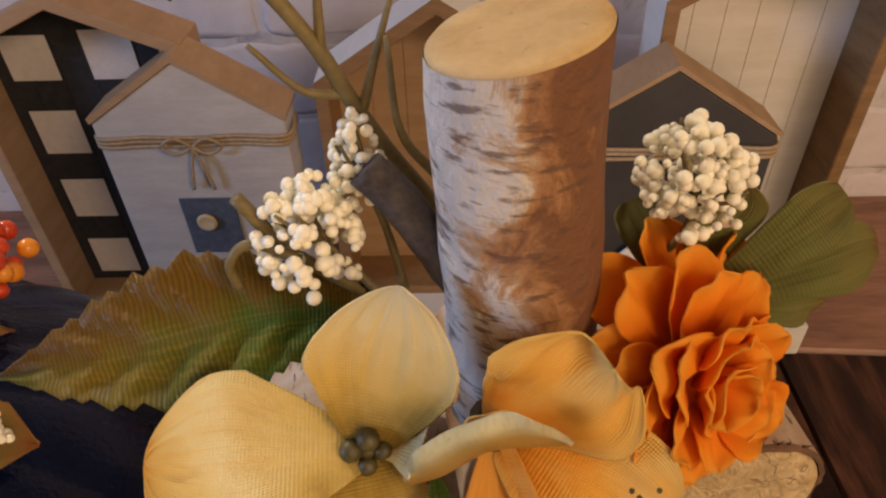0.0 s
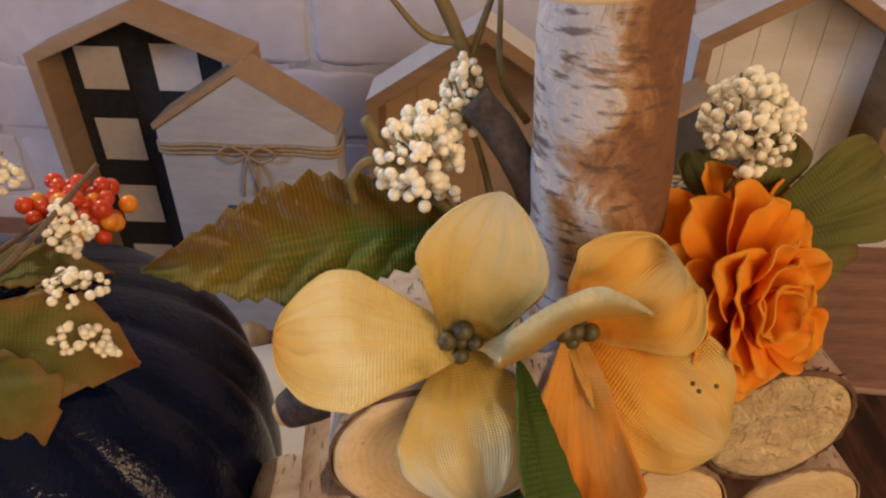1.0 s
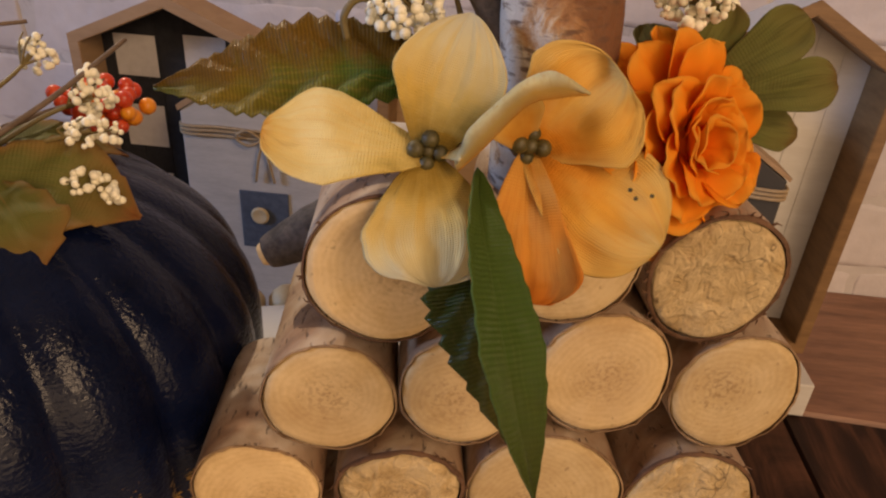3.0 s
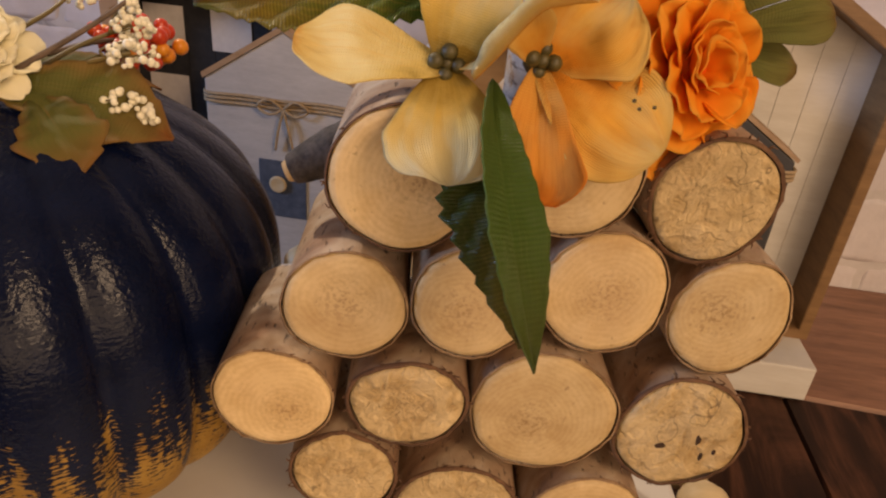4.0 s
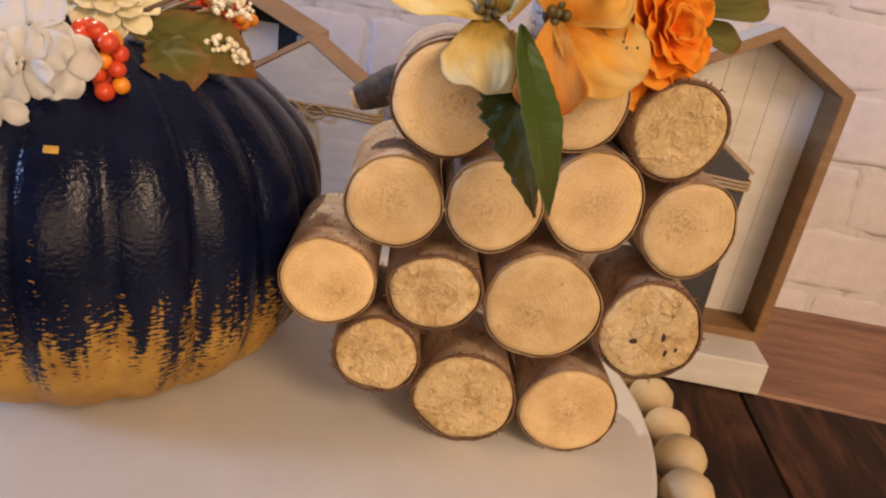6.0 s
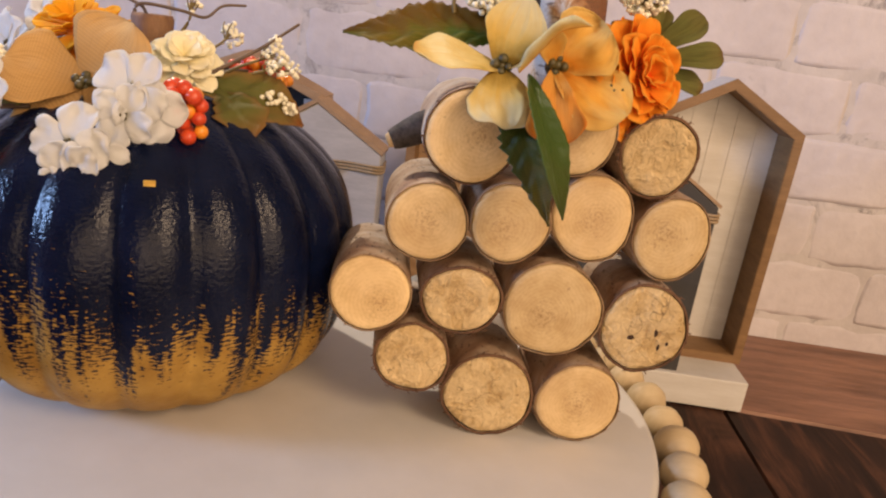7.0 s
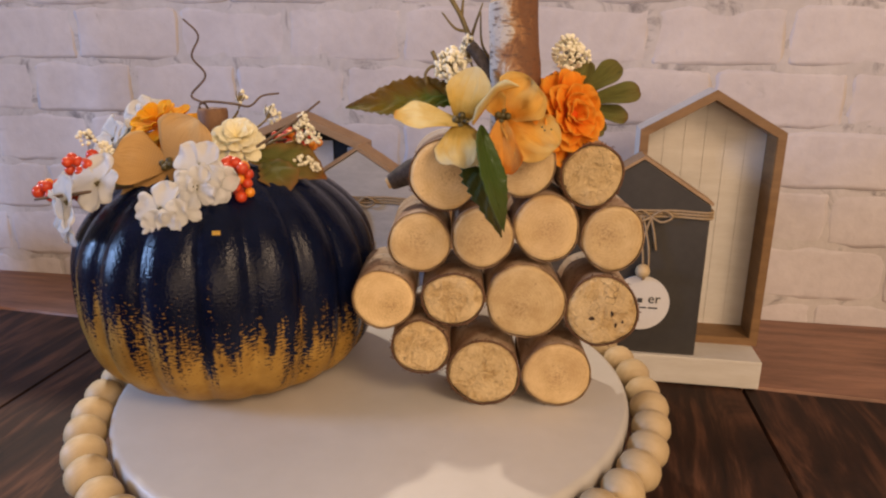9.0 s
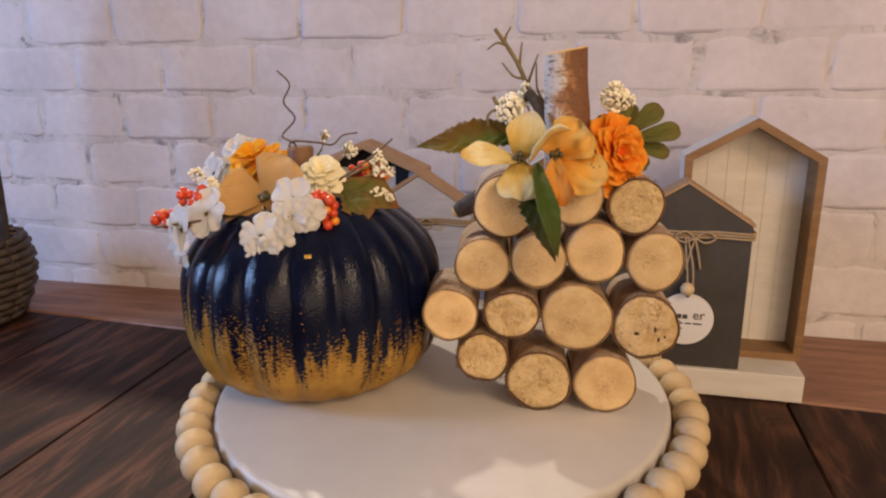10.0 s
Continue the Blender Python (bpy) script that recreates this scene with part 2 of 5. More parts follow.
def brick_wall():
    """The low whitewashed brick wall behind the table, brick by brick."""
    x0, x1, top = -1.25, 0.95, 0.60
    z_low = TABLE_Z - 0.02
    wall = solo("wall_brick", box(x0, x1, WALL_Y + 0.0006, WALL_Y + 0.09, z_low, top), MORTAR,
                "whitewashed brick wall with thin grey joints", "wall", kind="structure", smooth=False)
    rng = random.Random(5)
    course, length = 0.0675, 0.1440
    fx = (0, 0.035, 0.09, 0.25, 0.42, 0.58, 0.75, 0.91, 0.965, 1)
    fz = (0, 0.09, 0.22, 0.5, 0.78, 0.91, 1)
    shapes = []
    for k in range(14):
        b = bmesh.new()
        w, h = length - 0.0028, course - 0.0030
        nx, nz = len(fx) - 1, len(fz) - 1
        grid = []
        for i in range(nx + 1):
            col = []
            for j in range(nz + 1):
                u, v = 2 * fx[i] - 1, 2 * fz[j] - 1
                # worn, pillowed outline with rounded corners
                pinch = 1 - 0.035 * (abs(u) * abs(v)) ** 6
                x = w / 2 * u * pinch + 0.0040 * noise.noise(Vector((u * 0.7, v * 2.2, k * 3.7)))
                z = h / 2 * v * (1 - 0.10 * (abs(u) * abs(v)) ** 5) + 0.0034 * noise.noise(Vector((u * 2.6, v * 0.8, k * 5.1 + 9)))
                lip = max(i in (0, nx), j in (0, nz)) * 1.0 + max(i in (1, nx - 1), j in (1, nz - 1)) * 0.30
                y = 0.0008 * min(1.15, lip) - 0.0007 * noise.noise(Vector((u * 2.1, v * 1.6, k * 2.3))) - 0.0004 * noise.noise(Vector((u * 7, v * 5, k)))
                col.append(b.verts.new((x, y, z)))
            grid.append(col)
        for i in range(nx):
            for j in range(nz):
                b.faces.new((grid[i][j], grid[i + 1][j], grid[i + 1][j + 1], grid[i][j + 1]))
        rim = [grid[i][0] for i in range(nx + 1)] + [grid[nx][j] for j in range(1, nz + 1)] + [grid[i][nz] for i in range(nx - 1, -1, -1)] + [grid[0][j] for j in range(nz - 1, 0, -1)]
        back = [b.verts.new((v.co.x, 0.006, v.co.z)) for v in rim]
        for i in range(len(rim)):
            j = (i + 1) % len(rim)
            b.faces.new((rim[j], rim[i], back[i], back[j]))
        shapes.append(mesh_of(b, BRICK_PAINT, True, "brick"))
    row, z = 0, 0.2595 + 5 * course
    while z - course > z_low - 0.03:
        x = x0 + (0.5 if row % 2 else 0.0) * length + 0.066
        while x < x1 + length / 2:
            if x - length / 2 > x0 - 0.02 and x + length / 2 < x1 + 0.02:
                ob = part("brick", rng.choice(shapes), None, wall)
                ob.location = (x, WALL_Y + rng.uniform(-0.0003, 0.0003), z - course / 2)
            x += length
        z -= course
        row += 1


def table():
    """Dark plank table with a cross board along its far end."""
    t = thing("table", "dark brown stained plank table with a cross board", "table", pose(0, 0, TABLE_Z))
    joints = [-1.2, -1.02, -0.84, -0.665, -0.475, -0.30, -0.125, 0.045, 0.205, 0.385, 0.56, 0.74, 0.92]
    seam = lambda x: 0.2655 - 0.062 * (x - 0.228)
    for a, c in zip(joints, joints[1:]):
        b = bmesh.new()
        x0, x1 = a + 0.0005, c - 0.0005
        ys = [-0.62 + 0.06 * i for i in range(15)]
        ys = [y for y in ys if y < min(seam(x0), seam(x1)) - 0.02]
        rows = []
        for k, y in enumerate([*ys, None]):
            ya, yb = (seam(x0) - 0.002, seam(x1) - 0.002) if y is None else (y, y)
            rows.append([b.verts.new(p) for p in ((x0, ya, -0.003), (x0 + 0.0014, ya, 0), (x1 - 0.0014, yb, 0), (x1, yb, -0.003), (x1, yb, -0.025), (x0, ya, -0.025))])
        for r, s in zip(rows, rows[1:]):
            for i in range(6):
                b.faces.new((r[i], r[(i + 1) % 6], s[(i + 1) % 6], s[i]))
        b.faces.new(rows[0][::-1])
        b.faces.new(rows[-1])
        bmesh.ops.recalc_face_normals(b, faces=b.faces)
        part("plank", b, PLANK, t, smooth=False)
    b = bmesh.new()
    xs = [-1.2 + 0.106 * i for i in range(21)]
    rows = []
    for x in xs:
        y = seam(x)
        rows.append([b.verts.new(p) for p in ((x, y, -0.002), (x, y + 0.003, 0.0012), (x, WALL_Y - 0.001, 0.0012), (x, WALL_Y - 0.001, -0.025), (x, y, -0.025))])
    for r, s in zip(rows, rows[1:]):
        for i in range(5):
            b.faces.new((r[i], s[i], s[(i + 1) % 5], r[(i + 1) % 5]))
    b.faces.new(rows[0])
    b.faces.new(rows[-1][::-1])
    bmesh.ops.recalc_face_normals(b, faces=b.faces)
    part("cross_board", b, END_BOARD, t, "lighter brown cross board", smooth=False)
    for x in (-1.1, 0.82):
        for y in (-0.55, 0.38):
            part("leg", box(x - 0.035, x + 0.035, y - 0.035, y + 0.035, FLOOR_Z - TABLE_Z, -0.026, 0.003), PLANK, t, smooth=False)


brick_wall()
table()


# ---- riser with bead rim ----
RISER = Vector((-0.0975, 0.0247, 0.0))
RISER_R = 0.163


def riser():
    r = thing("riser", "round white painted wooden riser edged with raw wooden beads", "riser", pose(RISER.x, RISER.y, TABLE_Z))
    h = -TABLE_Z
    top = [(0, h), (RISER_R - 0.004, h), (RISER_R - 0.001, h - 0.0012), (RISER_R, h - 0.004), (RISER_R, h - 0.016), (RISER_R - 0.003, h - 0.018), (0, h - 0.018)]
    part("round_top", lathe(top, 128), WHITE_PAINT, r)
    foot = [(0, 0.0), (0.075, 0.0), (0.078, 0.006), (0.07, 0.014), (0.03, 0.022), (0.022, 0.035), (0.028, 0.05), (0.022, 0.066), (0.035, 0.082), (0.055, h - 0.0182), (0, h - 0.0182)]
    part("pedestal", lathe(foot, 48), WHITE_PAINT, r)
    n, rb = 48, 0.0118
    b = lathe([(0.0018, rb * 0.93), (0.0045, rb * 0.90), (0.0085, rb * 0.66), (rb * 0.99, 0.0022), (rb * 0.99, -0.0022), (0.0085, -rb * 0.66), (0.0045, -rb * 0.90), (0.0018, -rb * 0.93), (0.0018, rb * 0.93)], 20)
    me = mesh_of(b, BEAD_WOOD, True, "bead")
    rng = random.Random(2)
    for i in range(n):
        a = 2 * math.pi * i / n
        ob = part("bead", me, None, r)
        rad = RISER_R + rb + 0.0016
        ob.matrix_local = pose(rad * math.cos(a), rad * math.sin(a), h - 0.0085 + rng.uniform(-0.0008, 0.0008)) @ Euler((radians(90), 0, a)).to_matrix().to_4x4() @ Matrix.Scale(rng.uniform(0.97, 1.03), 4)


riser()


# ---- ribbed pumpkin ----
PUMPKIN = Vector((-0.1988, 0.0327, 0.0))


def pumpkin_paint():
    m, nt, b = node_mat("navy_over_gold_paint")
    tc = nt.nodes.new("ShaderNodeTexCoord")
    sep = nt.nodes.new("ShaderNodeSeparateXYZ")
    nt.links.new(tc.outputs["Object"], sep.inputs[0])
    z = sep.outputs["Z"]
    ang = maths(nt, "ARCTAN2", sep.outputs["Y"], sep.outputs["X"])
    cmb = nt.nodes.new("ShaderNodeCombineXYZ")
    nt.links.new(ang, cmb.inputs[0])
    nt.links.new(maths(nt, "MULTIPLY", z, 5.0), cmb.inputs[1])
    wide = tex_noise(nt, 2.2, 2, cmb.outputs[0])
    cms = nt.nodes.new("ShaderNodeCombineXYZ")
    nt.links.new(maths(nt, "MULTIPLY", ang, 15.0), cms.inputs[0])
    nt.links.new(maths(nt, "MULTIPLY", z, 14.0), cms.inputs[1])
    streak = tex_noise(nt, 1.0, 3, cms.outputs[0])
    # short broken brush marks across the strokes
    cm2 = nt.nodes.new("ShaderNodeCombineXYZ")
    nt.links.new(maths(nt, "MULTIPLY", ang, 27.0), cm2.inputs[0])
    nt.links.new(maths(nt, "MULTIPLY", z, 1150.0), cm2.inputs[1])
    dash = tex_noise(nt, 1.0, 3, cm2.outputs[0])
    edge = maths(nt, "ADD", 0.016, maths(nt, "MULTIPLY", wide.outputs["Fac"], 0.054))
    edge = maths(nt, "ADD", edge, maths(nt, "MULTIPLY", maths(nt, "COSINE", maths(nt, "ADD", ang, 2.7)), 0.016))
    edge = maths(nt, "ADD", edge, maths(nt, "MULTIPLY", maths(nt, "SUBTRACT", streak.outputs["Fac"], 0.5), 0.130))
    edge = maths(nt, "ADD", edge, maths(nt, "MULTIPLY", maths(nt, "SUBTRACT", dash.outputs["Fac"], 0.5), 0.128))
    d = maths(nt, "SUBTRACT", z, edge)
    f = maths(nt, "MULTIPLY_ADD", d, 240.0, 0.5)
    cl = nt.nodes.new("ShaderNodeClamp")
    nt.links.new(f, cl.inputs[0])
    mottled = tex_noise(nt, 60, 4, tc.outputs["Object"])
    gold = ramp(nt, mottled.outputs["Fac"], [(0.3, (0.2706, 0.1394, 0.0246)), (0.7, (0.4510, 0.2706, 0.0615))])
    navy = ramp(nt, mottled.outputs["Fac"], [(0.3, (0.0016, 0.0034, 0.0148)), (0.7, (0.0037, 0.0070, 0.0271))])
    nt.links.new(mix(nt, cl.outputs[0], gold, navy), b.inputs["Base Color"])
    nt.links.new(maths(nt, "MULTIPLY_ADD", cl.outputs[0], -0.35, 0.35), b.inputs["Metallic"])
    nt.links.new(maths(nt, "MULTIPLY_ADD", cl.outputs[0], -0.29, 0.45), b.inputs["Roughness"])
    b.inputs["Specular IOR Level"].default_value = 0.20
    skin = tex_noise(nt, 560, 2, tc.outputs["Object"])
    hgt = maths(nt, "ADD", skin.outputs["Fac"], maths(nt, "MULTIPLY", dash.outputs["Fac"], 0.5))
    bump(nt, hgt, 0.42, 0.0008, b)
    return m


def pumpkin_radius(z, a):
    """Radius of the pumpkin at a height and an angle."""
    s = max(-1.0, min(1.0, (z - 0.0687) / (0.079 if z > 0.0687 else 0.0716)))
    body = max(0.0, 1 - abs(s) ** 2.51) ** (1 / 1.52) if s > 0 else max(0.0, 1 - abs(s) ** 3.0) ** (1 / 3.9)
    rib = abs(math.sin(a * 9.5 + 0.35 * math.sin(2 * a + 1) + 0.4))
    depth = 0.0052 * (0.35 + 0.65 * body)
    return body * (0.0965 - depth * (1 - rib ** 0.75) ** 1.2)


def pumpkin():
    p = thing("pumpkin", "navy and gold painted ribbed craft pumpkin topped with artificial flowers", "pumpkin", pose(*PUMPKIN))
    n, rows = 228, 54
    b = bmesh.new()
    rings = []
    for k in range(rows + 1):
        q = math.pi * (k / rows)
        z = 0.0687 - 0.0716 * math.cos(q) if q < math.pi / 2 else 0.0687 - 0.079 * math.cos(q)
        ring = []
        for i in range(n):
            a = 2 * math.pi * i / n
            r = pumpkin_radius(z, a) if 0 < k < rows else 0.0005
            dip = 0.010 * max(0.0, 1 - r / 0.035) if z > 0.1 else -0.006 * max(0.0, 1 - r / 0.03)
            ring.append(b.verts.new((r * math.cos(a), r * math.sin(a), max(0.0, z + 0.0003 - dip) if z < 0.05 else z - dip)))
        rings.append(ring)
    for r, s in zip(rings, rings[1:]):
        for i in range(n):
            b.faces.new((r[i], r[(i + 1) % n], s[(i + 1) % n], s[i]))
    bmesh.ops.recalc_face_normals(b, faces=b.faces)
    part("shell", b, pumpkin_paint(), p)
    return p


PUMPKIN_OB = pumpkin()


# ---- pumpkin of birch logs ----
STACK_TURN = 8.49


def end_grain(name, lo, hi, dark, rough_cut):
    m, nt, b = node_mat(name)
    tc = nt.nodes.new("ShaderNodeTexCoord")
    info = nt.nodes.new("ShaderNodeObjectInfo")
    off = nt.nodes.new("ShaderNodeVectorMath")
    nt.links.new(tc.outputs["Object"], off.inputs[0])
    cmb = nt.nodes.new("ShaderNodeCombineXYZ")
    for i in range(3):
        nt.links.new(maths(nt, "MULTIPLY", info.outputs["Random"], 1.7 + i), cmb.inputs[i])
    nt.links.new(cmb.outputs[0], off.inputs[1])
    v = off.outputs[0]
    sep = nt.nodes.new("ShaderNodeSeparateXYZ")
    heart = nt.nodes.new("ShaderNodeVectorMath")
    heart.operation = "SUBTRACT"
    nt.links.new(tc.outputs["Object"], heart.inputs[0])
    aside = nt.nodes.new("ShaderNodeCombineXYZ")
    nt.links.new(maths(nt, "MULTIPLY_ADD", info.outputs["Random"], 0.009, -0.0045), aside.inputs[0])
    nt.links.new(maths(nt, "MULTIPLY_ADD", maths(nt, "FRACT", maths(nt, "MULTIPLY", info.outputs["Random"], 7.13)), 0.009, -0.0045), aside.inputs[2])
    nt.links.new(aside.outputs[0], heart.inputs[1])
    nt.links.new(heart.outputs[0], sep.inputs[0])
    r = maths(nt, "SQRT", maths(nt, "ADD", maths(nt, "POWER", sep.outputs["X"], 2.0), maths(nt, "POWER", sep.outputs["Z"], 2.0)))
    warp = tex_noise(nt, 60, 3, v)
    rr = maths(nt, "ADD", r, maths(nt, "MULTIPLY", warp.outputs["Fac"], 0.006))
    rings = maths(nt, "SINE", maths(nt, "MULTIPLY", rr, 3600.0))
    soft, fine = tex_noise(nt, 85, 5, v), tex_noise(nt, 700, 3, v)
    f = maths(nt, "ADD", maths(nt, "MULTIPLY", soft.outputs["Fac"], 0.72), maths(nt, "MULTIPLY", fine.outputs["Fac"], 0.28))
    f = maths(nt, "ADD", f, maths(nt, "MULTIPLY", rings, 0.030 if not rough_cut else 0.0))
    col = ramp(nt, f, [(0.34, lo), (0.62, hi)])
    glow = maths(nt, "POWER", maths(nt, "MAXIMUM", maths(nt, "SUBTRACT", 1.0, maths(nt, "DIVIDE", rr, 0.015)), 0.0), 1.5)
    freckle = tex_noise(nt, 950, 2, v)
    near = maths(nt, "MULTIPLY", ramp(nt, freckle.outputs["Fac"], [(0.50, (0, 0, 0)), (0.62, (1, 1, 1))]), maths(nt, "POWER", glow, 0.8))
    col = mix(nt, maths(nt, "MULTIPLY", glow, 0.26), col, dark)
    col = mix(nt, maths(nt, "MULTIPLY", near, 0.75), col, dark)
    blotch = tex_noise(nt, 30, 3, v)
    col = mix(nt, maths(nt, "MULTIPLY", ramp(nt, blotch.outputs["Fac"], [(0.48, (0, 0, 0)), (0.72, (1, 1, 1))]), 0.12 if rough_cut else 0.30), col, (0.33, 0.19, 0.085))
    specks = tex_noise(nt, 430 if not rough_cut else 240, 2, v)
    sp = nt.nodes.new("ShaderNodeValToRGB")
    sp.color_ramp.elements[0].position, sp.color_ramp.elements[1].position = 0.68, 0.76
    nt.links.new(specks.outputs["Fac"], sp.inputs["Fac"])
    col = mix(nt, maths(nt, "MULTIPLY", sp.outputs["Color"], 0.45 if not rough_cut else 0.7), col, dark)
    hgt = maths(nt, "ADD", f, maths(nt, "MULTIPLY", rings, 0.03 if not rough_cut else 0.0))
    if rough_cut:
        rg = tex_noise(nt, 240, 6, v, 0.7)
        rg.inputs["Distortion"].default_value = 0.7
        flake = ramp(nt, rg.outputs["Fac"], [(0.38, (1, 1, 1)), (0.47, (0, 0, 0))])
        col = mix(nt, maths(nt, "MULTIPLY", flake, 0.38), col, dark)
        plate = tex_noise(nt, 75, 3, v)
        plate.inputs["Distortion"].default_value = 1.0
        raised = ramp(nt, plate.outputs["Fac"], [(0.46, (0, 0, 0)), (0.52, (1, 1, 1))])
        col = mix(nt, maths(nt, "MULTIPLY", raised, 0.35), col, (0.86, 0.68, 0.40))
        hgt = maths(nt, "ADD", hgt, maths(nt, "MULTIPLY", rg.outputs["Fac"], 2.2))
        hgt = maths(nt, "ADD", hgt, maths(nt, "MULTIPLY", raised, 0.5))
        cr = tex_noise(nt, 42, 2, v)
        cr.inputs["Distortion"].default_value = 1.3
        line = maths(nt, "ABSOLUTE", maths(nt, "SUBTRACT", cr.outputs["Fac"], 0.52))
        thin = maths(nt, "LESS_THAN", line, 0.0060)
        patchy = tex_noise(nt, 38, 1, v)
        thin = maths(nt, "MULTIPLY", thin, maths(nt, "GREATER_THAN", patchy.outputs["Fac"], 0.58))
        col = mix(nt, maths(nt, "MULTIPLY", thin, 0.50), col, (0.10, 0.052, 0.026))
        hgt = maths(nt, "SUBTRACT", maths(nt, "MULTIPLY", hgt, 1.5), thin)
    tone = nt.nodes.new("ShaderNodeHueSaturation")
    nt.links.new(maths(nt, "MULTIPLY_ADD", info.outputs["Random"], 0.30, 0.86), tone.inputs["Value"])
    nt.links.new(col, tone.inputs["Color"])
    nt.links.new(tone.outputs["Color"], b.inputs["Base Color"])
    b.inputs["Roughness"].default_value = 0.72
    b.inputs["Specular IOR Level"].default_value = 0.25
    bump(nt, hgt, 0.8 if rough_cut else 0.45, 0.0011 if rough_cut else 0.0004, b)
    return m


SMOOTH_CUT = end_grain("smooth_birch_cut", (0.510, 0.352, 0.168), (0.670, 0.500, 0.270), (0.22, 0.12, 0.05), False)
ROUGH_CUT = end_grain("rough_birch_cut", (0.56, 0.37, 0.155), (0.82, 0.62, 0.34), (0.24, 0.13, 0.05), True)


def bark_material():
    m, nt, b = node_mat("birch_bark")
    v = coords(nt, (1, 1, 1))
    big = tex_noise(nt, 26, 4, v)
    big.inputs["Distortion"].default_value = 0.6
    base = ramp(nt, big.outputs["Fac"], [(0.30, (0.130, 0.068, 0.036)), (0.42, (0.300, 0.175, 0.100)), (0.52, (0.440, 0.320, 0.215)), (0.64, (0.580, 0.500, 0.420))])
    v2 = coords(nt, (3.2, 1, 3.2))
    lent = tex_noise(nt, 190, 3, v2)
    f = ramp(nt, lent.outputs["Fac"], [(0.60, (0, 0, 0)), (0.70, (1, 1, 1))])
    col = mix(nt, maths(nt, "MULTIPLY", f, 0.75), base, (0.065, 0.038, 0.026))
    nt.links.new(col, b.inputs["Base Color"])
    b.inputs["Roughness"].default_value = 0.75
    h = tex_noise(nt, 160, 5, v)
    bump(nt, maths(nt, "SUBTRACT", h.outputs["Fac"], maths(nt, "MULTIPLY", f, 0.4)), 0.8, 0.0012, b)
    return m


BARK = bark_material()
DARK_BARK = simple("dark_twig_bark", (0.022, 0.016, 0.014), (0.110, 0.088, 0.078), 110, 0.8, 420, 0.0008)
RIM_BARK = simple("torn_bark_rim", (0.062, 0.027, 0.0130), (0.165, 0.082, 0.040), 160, 0.8, 500, 0.0006)
PALE_RIM = simple("thin_pale_bark_rim", (0.130, 0.066, 0.030), (0.400, 0.265, 0.150), 95, 0.8, 500, 0.0005)


def log_outline(rx, rz, seed, n=56):
    rng = random.Random(seed)
    ph = [rng.uniform(0, 6.28) for _ in range(4)]
    out = []
    for i in range(n):
        a = 2 * math.pi * i / n
        k = 1 + 0.022 * math.sin(2 * a + ph[0]) + 0.016 * math.sin(3 * a + ph[1]) + 0.009 * math.sin(5 * a + ph[2]) + 0.004 * math.sin(11 * a + ph[3])
        out.append((rx * k * math.cos(a), rz * k * math.sin(a)))
    return out


